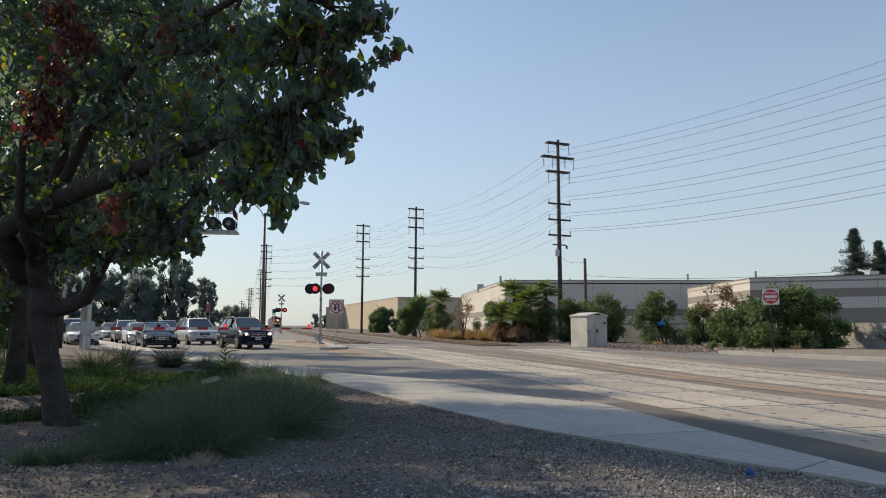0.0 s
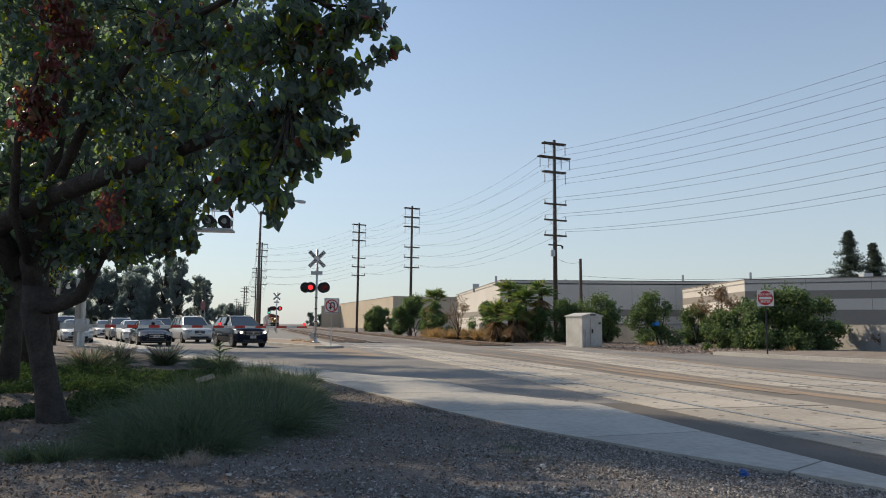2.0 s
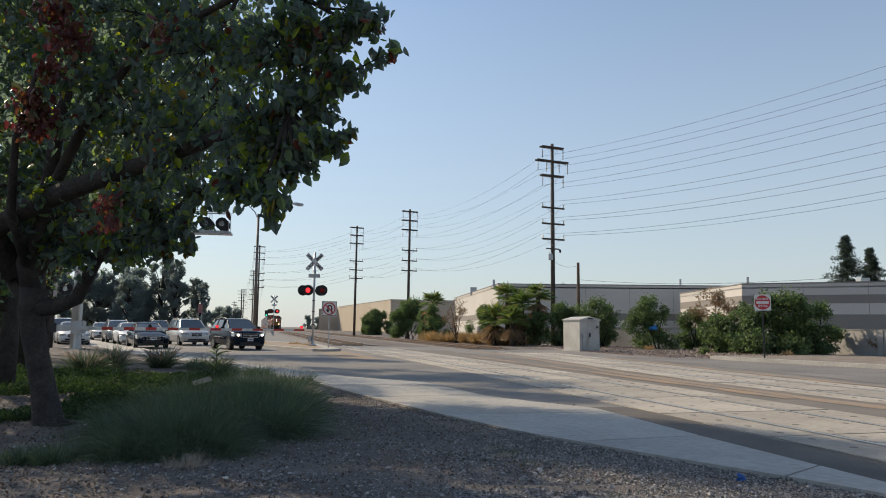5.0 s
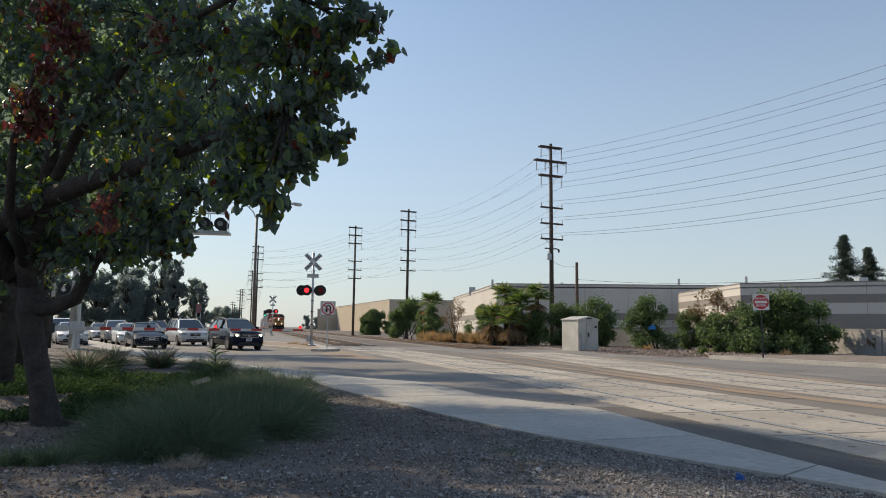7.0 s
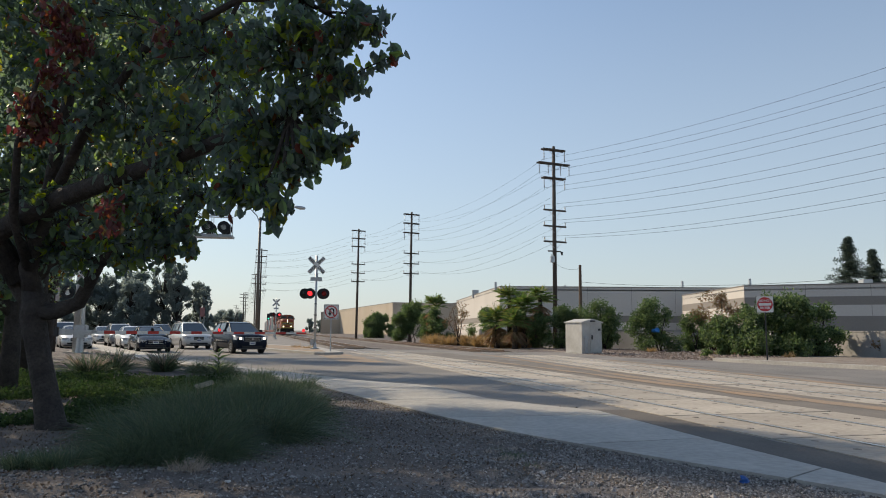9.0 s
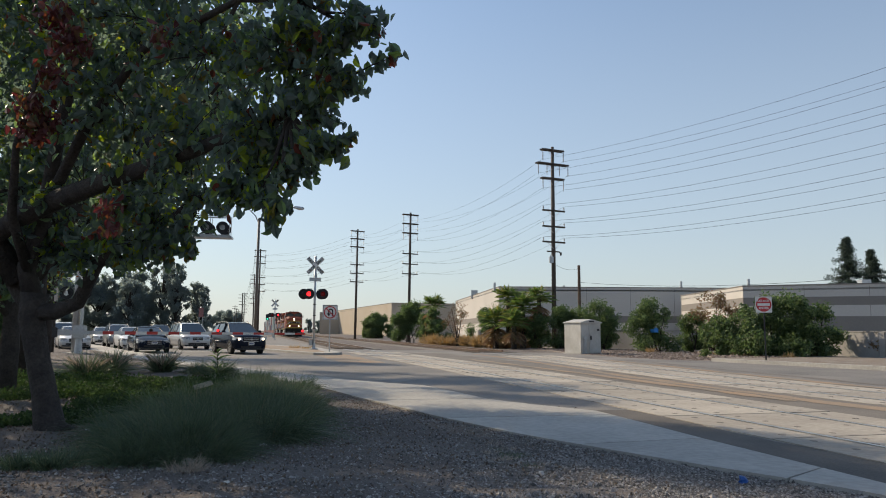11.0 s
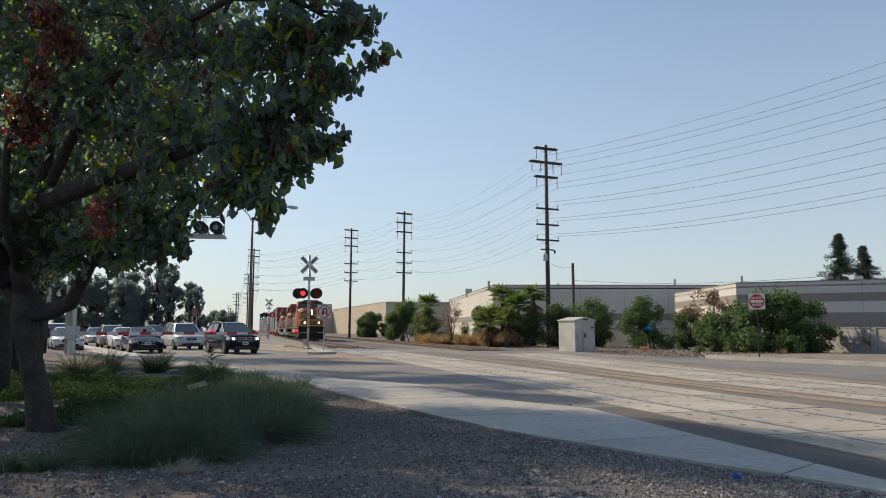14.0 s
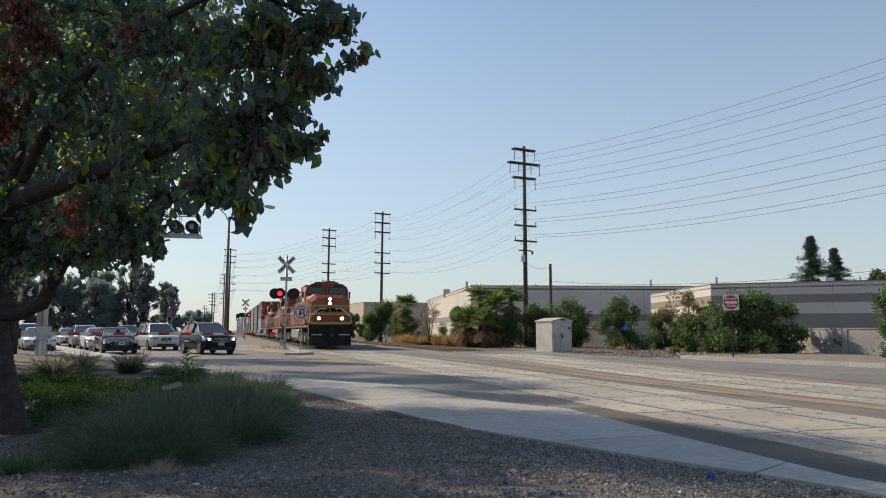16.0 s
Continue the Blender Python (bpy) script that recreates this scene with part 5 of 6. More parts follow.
CLUMPS = ((-2.55, 7.5, 0.72, 0.8, 2600), (-2.05, 8.3, 0.72, 0.9, 2600), (-2.25, 9.5, 0.66, 0.9, 2300), (-2.9, 8.9, 0.78, 0.9, 2300), (-2.45, 10.9, 0.72, 0.9, 2000), (-3.25, 10.2, 0.7, 0.8, 1700),
          (-2.0, 10.5, 0.5, 0.7, 1200), (-3.3, 7.9, 0.55, 0.8, 1600), (-3.2, 7.0, 0.32, 0.6, 900), (-2.9, 12.8, 0.7, 0.8, 1300), (-3.6, 13.8, 0.6, 0.7, 900), (-2.45, 12.6, 0.5, 0.6, 900), (-2.35, 7.05, 0.6, 0.8, 2000), (-2.75, 6.9, 0.5, 0.8, 1500),
          (-6.3, 20.6, 0.62, 0.8, 1200), (-6.9, 21.2, 0.5, 0.7, 900), (-4.6, 18.8, 0.45, 0.6, 700), (-3.0, 15.9, 0.45, 0.5, 600))
for i, (x, y, h, w, n) in enumerate(CLUMPS):
    grass_clump(x, y, h * 0.92, w, int(n * 1.5), "arching grey-green fountain grass clump on the verge", seed=i, width=0.0022 + 0.00024 * y, bend=0.95)
for i, (x, y, h, w, n) in enumerate(((-3.62, 6.45, 0.2, 0.35, 500), (-3.25, 6.35, 0.2, 0.4, 600), (-2.55, 7.0, 0.16, 0.4, 300))):
    grass_clump(x, y, h, w, n, "small dark green grass tuft in bare earth", seed=30 + i, width=0.006, bend=0.3)
grass_clump(-2.1, 6.25, 0.17, 0.4, 260, "small dry straw-coloured grass tuft", PLUME, 40, 0.003, 0.6)
for i, (x, y) in enumerate(((-9.6, 17.0), (-8.4, 17.6), (-11.2, 18.6), (-10.6, 15.6), (-12.6, 20.0), (-8.9, 20.2), (-7.9, 21.0), (-13.9, 21.5), (-9.9, 14.2))):
    grass_clump(x, y, 0.75, 0.7, 700, "dusky purple fountain grass with pale plumes", GRASS, 60 + i, 0.012, 0.6, 90, "plumed grasses", "plume_grass")
for i in range(16):
    a = i / 15
    grass_clump(0.3 + 5.6 * a + random.uniform(-1.2, 1.2), 73 - 15.5 * a + random.uniform(-2.5, 1.2), 1.15, 2.0, 420, "dry golden grass along the railway", DRYGRASS, 80 + i, 0.05, 0.5, 0, "dry grass clumps", "dry_grass")
for i, (x, y) in enumerate(((15.6, 40.0), (14.0, 47.5), (-12, 50), (-8.6, 48.0), (-9.6, 49.5), (16.0, 37.6), (24.2, 33.2), (17.4, 35.8))):
    grass_clump(x, y, 0.45, 0.7, 160, "dry yellow weeds in the earth", DRYGRASS, 110 + i, 0.03, 0.5, 0, "dry grass clumps", "dry_grass")


for i in range(15):
    grass_clump(0.72 + random.gauss(0, 0.14), 7.3 + random.gauss(0, 0.55), 0.07, 0.25, 70, "small yellow-green weed tuft in the gravel", (GRASS, PLUME)[i % 2], 140 + i, 0.004, 0.5, 0, "gravel weeds", "weed_tuft")


def ground_cover():
    """Low green creeper between the trunk and the grasses."""
    r = np.random.default_rng(77)
    pts = []
    while len(pts) < 36000:
        x, y = r.uniform(-9.5, -1.8), r.uniform(7.8, 17.5)
        k = noise.fractal(Vector((x * 0.5, y * 0.45, 3.3)), 1.0, 2.0, 3)
        edge = np.interp(y, [7.8, 9, 11.5, 13, 17.5], [-5.3, -4.7, -3.5, -3.3, -4.8]) + 0.6 * noise.noise(Vector((x * 1.1, y * 1.1, 8.0)))
        if k < -0.05 or x > edge or (x + 4.7) ** 2 + (y - 9) ** 2 < 0.25 or (y < 9.2 and x > -5.3):
            continue
        pts.append((x, y, ground_z(x, y) + r.uniform(0, 1) ** 1.5 * (0.10 + 0.28 * max(0, k))))
    tagged(leaves("ground_cover", pts, 0.06, COVER, None, r, -0.6, 0.7), "low bright green creeping ground cover", "ground cover", kind="stuff")


ground_cover()


def loose_stones():
    """Gravel lying on the bare ground beside the pavement."""
    r = np.random.default_rng(11)
    shape = np.array([(1, 0, 0), (-1, 0, 0), (0, 1, 0), (0, -1, 0), (0, 0, 1), (0, 0, -1)], float)
    face = np.array([(0, 2, 4), (2, 1, 4), (1, 3, 4), (3, 0, 4), (2, 0, 5), (1, 2, 5), (3, 1, 5), (0, 3, 5)])
    v, f, n = [], [], 0
    while n < 56000:
        y = 4.6 + r.uniform(0, 1) ** 1.6 * 10
        x = r.uniform(-4.2, 4.6)
        edge = np.interp(y, [-2, 3.2, 6.05, 7.7, 9.4, 11.25, 14.7, 17.6], [7.2, 5.2, 3.62, 2.33, 1.09, 0.06, -1.65, -3.0])
        if x > edge - 0.02 or r.uniform() > (0.30 + 0.70 * min(1, max(0, (x + 0.2) / 1.2))):
            continue
        s = r.gamma(3.0, 0.0021) + 0.0025
        q = shape * r.uniform(0.6, 1.3, (6, 1)) * s
        a = r.uniform(0, 6.28)
        q = q @ np.array([[math.cos(a), math.sin(a), 0], [-math.sin(a), math.cos(a), 0], [0, 0, 0.75]])
        v.append(q + (x, y, ground_z(x, y) + s * 0.3))
        f.append(face + 6 * n)
        n += 1
    ob = raw("loose_gravel", np.concatenate(v).tolist(), np.concatenate(f).tolist(), STONE)
    tagged(ob, "grey and brown loose gravel on bare earth", "gravel", kind="stuff")


loose_stones()


def verge_stones():
    """Rubble and litter scattered over the verge before the boundary wall."""
    r = np.random.default_rng(31)
    shape = np.array([(1, 0, 0), (-1, 0, 0), (0, 1, 0), (0, -1, 0), (0, 0, 1), (0, 0, -1)], float)
    face = np.array([(0, 2, 4), (2, 1, 4), (1, 3, 4), (3, 0, 4), (2, 0, 5), (1, 2, 5), (3, 1, 5), (0, 3, 5)])
    v, f = [], []
    for n in range(5200):
        y = r.uniform(34.5, 56)
        left = np.interp(y, [34.6, 37.5, 43, 50, 56], [11.4, 9.8, 8.7, 8.2, 6.5])
        x = left + r.uniform(0, 1) ** 1.3 * (17.0 - left)
        on_kerb = x > 12.9 + (y - 33.3) * 0.295
        q = shape * r.uniform(0.5, 1.3, (6, 1)) * (r.gamma(2.2, 0.012) + 0.010)
        v.append(q + (x, y, 0.135 if on_kerb else 0.018))
        f.append(face + 6 * n)
    tagged(raw("verge_rubble", np.concatenate(v).tolist(), np.concatenate(f).tolist(), mat("rubble", (0.23, 0.175, 0.145), 0.9, scale=3, fine=30, bump=0.4, random_tint=0.5, island=True)),
           "grey and reddish stones strewn over the verge", "gravel", kind="stuff")


verge_stones()


def fallen_leaves():
    r = np.random.default_rng(21)
    pts = []
    while len(pts) < 7000:
        x, y = r.uniform(-7, 2), r.uniform(4.8, 14)
        edge = np.interp(y, [-2, 3.2, 6.05, 7.7, 9.4, 11.25, 14.7, 17.6], [7.2, 5.2, 3.62, 2.33, 1.09, 0.06, -1.65, -3.0])
        if x > edge - 0.1 or r.uniform() < (x + 4) / 7:
            continue
        pts.append((x, y, ground_z(x, y) + 0.012))
    tagged(leaves("fallen_leaves", pts, 0.036, leaf_mat("litter_leaf", [(0, (0.09, 0.065, 0.05)), (0.6, (0.16, 0.12, 0.09)), (1.0, (0.28, 0.22, 0.17))], 0.1, 0.9), None, r, 0.0, 0.5), "brown fallen leaves and mulch chips", "leaf litter", kind="stuff")


fallen_leaves()


def scrap(x, y, w, material, label, seed, h=0.05):
    """A crumpled piece of litter."""
    r = random.Random(seed)
    bm = bmesh.new()
    bmesh.ops.create_icosphere(bm, subdivisions=2, radius=1)
    for v in bm.verts:
        k = r.uniform(0.55, 1.2)
        v.co = Vector((v.co.x * w * k, v.co.y * w * 0.7 * k, max(-0.2, v.co.z * k) * h))
    ob = part("litter", bm, material)
    ob.matrix_basis = pose(x, y, ground_z(x, y) + 0.012, rz=r.uniform(0, 180))
    tagged(ob, label, "litter", "scattered litter")
    return ob


PAPER = mat("paper", (0.62, 0.62, 0.60), 0.8, fine=20)
scrap(2.62, 6.3, 0.05, mat("blue_plastic", (0.02, 0.10, 0.36), 0.4, fine=20), "crumpled bright blue plastic wrapper on gravel", 1)
scrap(-3.7, 6.75, 0.07, PAPER, "crumpled white paper litter on the ground", 2, 0.07)
scrap(-2.25, 6.75, 0.08, PAPER, "crumpled grey plastic litter under the grass", 3)
scrap(-1.82, 7.75, 0.06, PAPER, "flat white scrap of paper on the ground", 4, 0.02)
scrap(-1.62, 5.75, 0.03, PAPER, "small white paper scrap on the ground", 5, 0.015)
scrap(-4.25, 9.0, 0.05, PAPER, "small white paper scrap by the trunk", 6, 0.03)
scrap(0.9, 6.3, 0.03, PAPER, "small pale stone on the gravel", 7, 0.03)
for i, (x, y) in enumerate(((1.9, 13.0), (2.15, 12.8), (2.35, 12.5), (2.4, 12.6), (0.75, 13.4))):
    scrap(x, y, 0.035, PATCH, "small dark clod of earth on the pavement", 10 + i, 0.035)
card = part("cardboard", bx(-0.13, 0.13, -0.06, 0.06, 0, 0.012, 0.003), mat("card", (0.42, 0.36, 0.27), 0.9))
card.matrix_basis = pose(-3.3, 10.35, 0.52, 25, -15, 30)
tagged(card, "flattened tan cardboard caught in the grass", "litter")
tarp = scrap(14.7, 48.7, 0.32, mat("blue_tarp", (0.03, 0.22, 0.55), 0.5, fine=10), "torn bright blue tarp caught in a shrub", 31, 0.3)
tarp.location.z = 1.35


def broad_weed(x, y):
    """A tall broad-leaved weed at the pavement's edge."""
    t = thing("weed", pose(x, y, ground_z(x, y)), "tall bright green broad-leaved weed beside the pavement", "weed")
    part("stem", tb([(0, 0, -0.05), (0.03, 0, 0.35), (0.0, 0.02, 0.75)], [0.014, 0.011, 0.006], 6), COVER, t)
    r = np.random.default_rng(5)
    roots = [(0, 0, 0.1 + 0.04 * k) for k in range(16)]
    an = r.uniform(0, math.tau, 16)
    blades("foliage", roots, np.c_[np.cos(an) * 0.8, np.sin(an) * 0.8, np.full(16, 0.8)], r.uniform(0.25, 0.42, 16), 0.05, SHRUB, t, r, 0.6)


broad_weed(-6.0, 19.9)


def sign_board(x, y):
    t = thing("sign_board", pose(x, y, 0, rz=15), "small faded red roadside sign board on posts", "sign")
    part("board", bx(-0.36, 0.36, -0.05, 0.05, 3.3, 4.7, 0.02), mat("faded_red", (0.30, 0.13, 0.12), 0.7), t)
    for s in (-1, 1):
        part("post", tb([(s * 0.28, 0, 0), (s * 0.28, 0, 3.35)], 0.05, 8), GALV, t)


sign_board(-36.5, 112)

# ---------------------------------------------------------------- cars


def loft(bm, rings, close=True):
    """Skin through rings of equal count; rings mirror about x = 0 by themselves."""
    vs = [[bm.verts.new(p) for p in r] for r in rings]
    n = len(vs[0])
    for a, b in zip(vs, vs[1:]):
        for i in range(n):
            j = (i + 1) % n
            bm.faces.new((a[i], a[j], b[j], b[i]))
    if close:
        bm.faces.new(vs[0][::-1])
        bm.faces.new(vs[-1])
    bmesh.ops.recalc_face_normals(bm, faces=bm.faces)
    return bm


def car_ring(y, w, zb, zs, zt, crown):
    """One cross-section of the lower body: sill, flank, shoulder and crowned top."""
    half = [(w * 0.86, zb), (w * 0.97, zb + 0.10), (w, zs), (w * 0.97, zt - 0.09), (w * 0.90, zt - 0.02), (w * 0.5, zt + crown)]
    return [(x, y, z) for x, z in half] + [(-x, y, z) for x, z in half[::-1]]


PAINTS = {}


def paint(name, colour, metal=0.3, rough=0.28):
    if name not in PAINTS:
        m = mat("paint_" + name, colour, rough, metal, fine=6, scale=2, bump=0.0, spread=0.06)
        m.node_tree.nodes["Principled BSDF"].inputs["Coat Weight"].default_value = 0.15
        PAINTS[name] = m
    return PAINTS[name]


def wheel(car, x, y, r, width=0.21):
    s = 1 if x > 0 else -1
    bm = bmesh.new()
    tube(bm, [(x - s * width, y, r), (x - s * 0.02, y, r), (x, y, r)], [r, r, r * 0.94], 22)
    w = part("wheel", bm, TYRE, car, "black rubber tyre", smooth=False)
    bm = bmesh.new()
    disc(bm, (x, y, r), (s, 0, 0), r * 0.66, 0.006, 20)
    part("rim", bm, RIM, w, "silver alloy rim")
    bm = bmesh.new()
    for k in range(5):
        a = k * math.tau / 5
        c = Vector((x + s * 0.008, y + math.cos(a + 0.63) * r * 0.40, r + math.sin(a + 0.63) * r * 0.40))
        disc(bm, c, (s, 0, 0), r * 0.13, 0.003, 8)
    part("rim_opening", bm, BLACK, w)


def car(x, y, turn, body, L, W, H, hood, belt, shape, label, lit=False, stance=0.2, wheel_r=0.33, rails=False, grille=0.5, group="waiting cars"):
    """A car that faces local -y, with its front bumper at the origin. shape: 'suv', 'van' or 'sedan'."""
    t = thing("car", pose(x, y, 0, rz=turn), label, "car", group)
    w = W / 2
    cowl = {"suv": 0.27, "van": 0.22, "sedan": 0.29}[shape] * L
    if shape == "sedan":
        stations = [(0.0, 0.80, 0.30, 0.52, 0.66, 0.01), (0.10, 0.90, 0.22, 0.50, hood - 0.20, 0.03), (0.45, 0.98, stance, 0.55, hood - 0.09, 0.05), (cowl, 1.0, stance, 0.6, belt, 0.03),
                    (L * 0.5, 1.0, stance, 0.6, belt + 0.02, 0.0), (L * 0.78, 1.0, stance, 0.6, belt + 0.03, 0.0), (L * 0.95, 0.96, 0.24, 0.6, belt + 0.02, 0.02), (L, 0.86, 0.36, 0.6, belt - 0.1, 0.01)]
        gh = [(cowl - 0.1, 0.90, belt - 0.02, 0.88, belt + 0.0), (cowl + 1.0, 0.90, belt - 0.02, 0.64, H - 0.06), (L * 0.55, 0.90, belt, 0.67, H - 0.02), (L * 0.72, 0.90, belt, 0.64, H - 0.08), (L * 0.90, 0.84, belt, 0.80, belt + 0.03)]
    else:
        stations = [(0.0, 0.82, 0.34, 0.56, 0.74, 0.01), (0.09, 0.91, 0.26, 0.54, hood - 0.14, 0.03), (0.40, 0.98, stance, 0.6, hood - 0.05, 0.05), (cowl, 1.0, stance, 0.65, belt, 0.03),
                    (L * 0.5, 1.0, stance, 0.65, belt + 0.02, 0.0), (L * 0.85, 1.0, stance, 0.65, belt + 0.05, 0.0), (L * 0.98, 0.96, 0.28, 0.65, belt + 0.05, 0.0), (L, 0.92, 0.36, 0.65, belt, 0.0)]
        gh = [(cowl - 0.12, 0.90, belt - 0.02, 0.88, belt), (cowl + 0.85, 0.91, belt - 0.02, 0.68, H - 0.07), (L * 0.55, 0.92, belt, 0.73, H - 0.02), (L * 0.86, 0.92, belt + 0.02, 0.71, H - 0.05), (L * 0.97, 0.90, belt + 0.03, 0.80, belt + 0.12)]
    bm = loft(bmesh.new(), [car_ring(a, w * b, c, d, e, f) for a, b, c, d, e, f in stations])
    part("body", bm, body, t, smooth=True)
    rings = [[(w * b, yy, z0), (w * d, yy, z1), (w * d * 0.6, yy, z1 + 0.03), (-w * d * 0.6, yy, z1 + 0.03), (-w * d, yy, z1), (-w * b, yy, z0)] for yy, b, z0, d, z1 in gh]
    part("glasshouse", loft(bmesh.new(), rings), GLASS, t, "dark tinted glass")
    (y1, _, _, d1, z1), (y2, _, _, d2, z2), (y3, _, _, d3, z3) = gh[1], gh[2], gh[3]
    roof = [[(w * d + 0.012, yy, z - 0.05), (w * d + 0.005, yy, z + 0.018), (w * d * 0.6, yy, z + 0.05), (-w * d * 0.6, yy, z + 0.05), (-w * d - 0.005, yy, z + 0.018), (-w * d - 0.012, yy, z - 0.05)]
            for yy, d, z in ((y1, d1, z1), (y2, d2, z2), (y3, d3, z3))]
    part("roof", loft(bmesh.new(), roof), body, t, smooth=False)
    for s in (-1, 1):
        for a, b in ((gh[0], gh[1]), (gh[3], gh[4])):
            part("pillar", tb([(s * w * a[3], a[0], a[4]), (s * w * b[3], b[0], b[4])], 0.035, 6), BLACK if body in (SLATE, NIGHT) else body, t)
        part("pillar", tb([(s * w * 0.91, L * 0.5, belt), (s * w * d2, L * 0.5, z2 - 0.02)], 0.04, 6), body, t)
        if shape != "sedan":
            part("pillar", tb([(s * w * 0.92, L * 0.74, belt), (s * w * d3, L * 0.74, z3 - 0.02)], 0.045, 6), body, t)
        mz = belt + 0.1
        part("mirror", bx(s * (w + 0.1) - 0.1, s * (w + 0.1) + 0.1, cowl + 0.32, cowl + 0.44, mz - 0.07, mz + 0.08, 0.03), body, t)
        lamp = part("headlight", loft(bmesh.new(), [[(s * w * 0.54, -0.01, hood - 0.34), (s * w * 0.54, 0.01, hood - 0.15), (s * w * 0.92, 0.11, hood - 0.11), (s * w * 0.95, 0.12, hood - 0.29)],
                                                   [(s * w * 0.54, 0.2, hood - 0.34), (s * w * 0.54, 0.2, hood - 0.15), (s * w * 0.985, 0.46, hood - 0.10), (s * w * 0.99, 0.44, hood - 0.27)]]),
                    CARLENS, t, "clear headlight glass")
        part("bulb", disc(bmesh.new(), (s * w * 0.72, 0.06, hood - 0.225), (0, -1, 0), 0.07, 0.06, 14), CARLAMP if lit else CARLENS, lamp, "glowing headlight" if lit else "unlit headlight reflector")
        part("fog_light", disc(bmesh.new(), (s * w * 0.72, 0.06, 0.42), (0, -1, 0), 0.06, 0.03, 10), DARKMETAL, t)
        for yy in (0.19 * L, 0.80 * L):
            wheel(t, s * (w - 0.005), yy, wheel_r)
            part("wheel_arch", ring_arch(s * (w + 0.004), yy, wheel_r), BLACK, t)
        if rails:
            part("roof_rail", tb([(s * w * 0.66, y1 + 0.15, z1 + 0.05), (s * w * 0.68, y2, z2 + 0.09), (s * w * 0.66, y3, z3 + 0.06)], 0.022, 6), DARKMETAL, t)
    g = part("grille", bx(-w * grille, w * grille, -0.014, 0.1, hood - 0.35, hood - 0.165, 0.01), BLACK, t)
    for z in (hood - 0.355, hood - 0.16):
        part("grille_trim", bx(-w * grille * 1.02, w * grille * 1.02, -0.024, 0.02, z - 0.012, z + 0.012, 0.004), RIM, g, "chrome grille trim")
    part("bumper_lip", bx(-w * 0.84, w * 0.84, -0.02, 0.12, 0.24, 0.32, 0.02), DARKMETAL, t)
    part("grille_bar", bx(-w * grille * 0.96, w * grille * 0.96, -0.022, 0.0, hood - 0.262, hood - 0.238, 0.004), RIM, g, "chrome grille bar")
    part("emblem", disc(bmesh.new(), (0, -0.01, hood - 0.25), (0, -1, 0), 0.05, 0.02, 12), RIM, g)
    part("lower_intake", bx(-w * 0.62, w * 0.62, -0.004, 0.1, 0.33, 0.45, 0.01), BLACK, t)
    pl = part("number_plate", bx(-0.155, 0.155, -0.03, 0.0, 0.50, 0.65, 0.004), WHITE, t, "white plate with dark bars")
    part("plate_bar", bx(-0.12, 0.12, -0.034, -0.0305, 0.545, 0.605), mat("plate_ink", (0.10, 0.12, 0.25), 0.5, bump=0), pl)
    return t


def ring_arch(x, y, r):
    bm = bmesh.new()
    for i in range(12):
        a, b = math.pi * i / 12 - 0.1, math.pi * (i + 1) / 12 - 0.1
        q = [bm.verts.new((x, y + k * math.cos(c), r + k * math.sin(c))) for k, c in ((r * 0.9, a), (r * 1.2, a), (r * 1.2, b), (r * 0.9, b))]
        bm.faces.new(q)
    return bm


SLATE = paint("slate", (0.010, 0.015, 0.027), 0.0, 0.15)
SILVER = paint("silver_white", (0.56, 0.55, 0.53), 0.2)
NIGHT = paint("night_blue", (0.009, 0.014, 0.026), 0.0, 0.15)
for dark in (SLATE, NIGHT):
    dark.node_tree.nodes["Principled BSDF"].inputs["Specular IOR Level"].default_value = 0.06
    dark.node_tree.nodes["Principled BSDF"].inputs["Coat Weight"].default_value = 0.0
CARWHITE = paint("white", (0.70, 0.70, 0.69), 0.0)
GREY = paint("grey", (0.22, 0.225, 0.23))
car(-10.1, 39.6, 34.0, SLATE, 4.6, 1.86, 1.72, 1.05, 1.12, "suv", "dark slate SUV waiting with lit headlights", True, 0.26, 0.35, True, 0.46)
car(-15.75, 47.9, 32.0, SILVER, 5.1, 1.92, 1.76, 0.98, 1.08, "van", "silver-white minivan waiting at the gate", False, 0.22, 0.33, True, 0.34)
car(-15.75, 40.6, 30.0, NIGHT, 4.8, 1.83, 1.46, 0.86, 0.95, "sedan", "dark blue-grey sedan waiting at the gate", False, 0.18, 0.33, False, 0.42)
car(-19.6, 47.4, 30.0, CARWHITE, 4.8, 1.83, 1.46, 0.86, 0.95, "sedan", "white sedan waiting in the queue", False, 0.18, 0.33, False, 0.42)
car(-23.2, 53.6, 30.0, GREY, 4.7, 1.85, 1.66, 1.0, 1.08, "suv", "grey SUV waiting in the queue", False, 0.24, 0.34, True, 0.42)
car(-22.6, 60.0, 28.0, SLATE, 4.7, 1.85, 1.70, 1.0, 1.08, "suv", "dark SUV waiting in the queue", False, 0.24, 0.34, True, 0.42)
car(-22.6, 45.6, 31.0, SILVER, 4.8, 1.84, 1.48, 0.88, 0.96, "sedan", "pale silver sedan waiting in the queue", False, 0.18, 0.33, False, 0.42)
car(-26.3, 51.6, 31.0, CARWHITE, 4.9, 1.9, 1.78, 1.0, 1.1, "van", "white minivan waiting in the queue", False, 0.22, 0.33, False, 0.36)
car(-28.6, 47.5, 62.0, CARWHITE, 5.2, 2.0, 1.95, 1.05, 1.15, "van", "white van on the side road", False, 0.24, 0.35, False, 0.36)
car(-28.5, 62.5, 30.0, SILVER, 4.8, 1.84, 1.5, 0.88, 0.96, "sedan", "silver sedan farther back in the queue", False, 0.18, 0.33, False, 0.42)
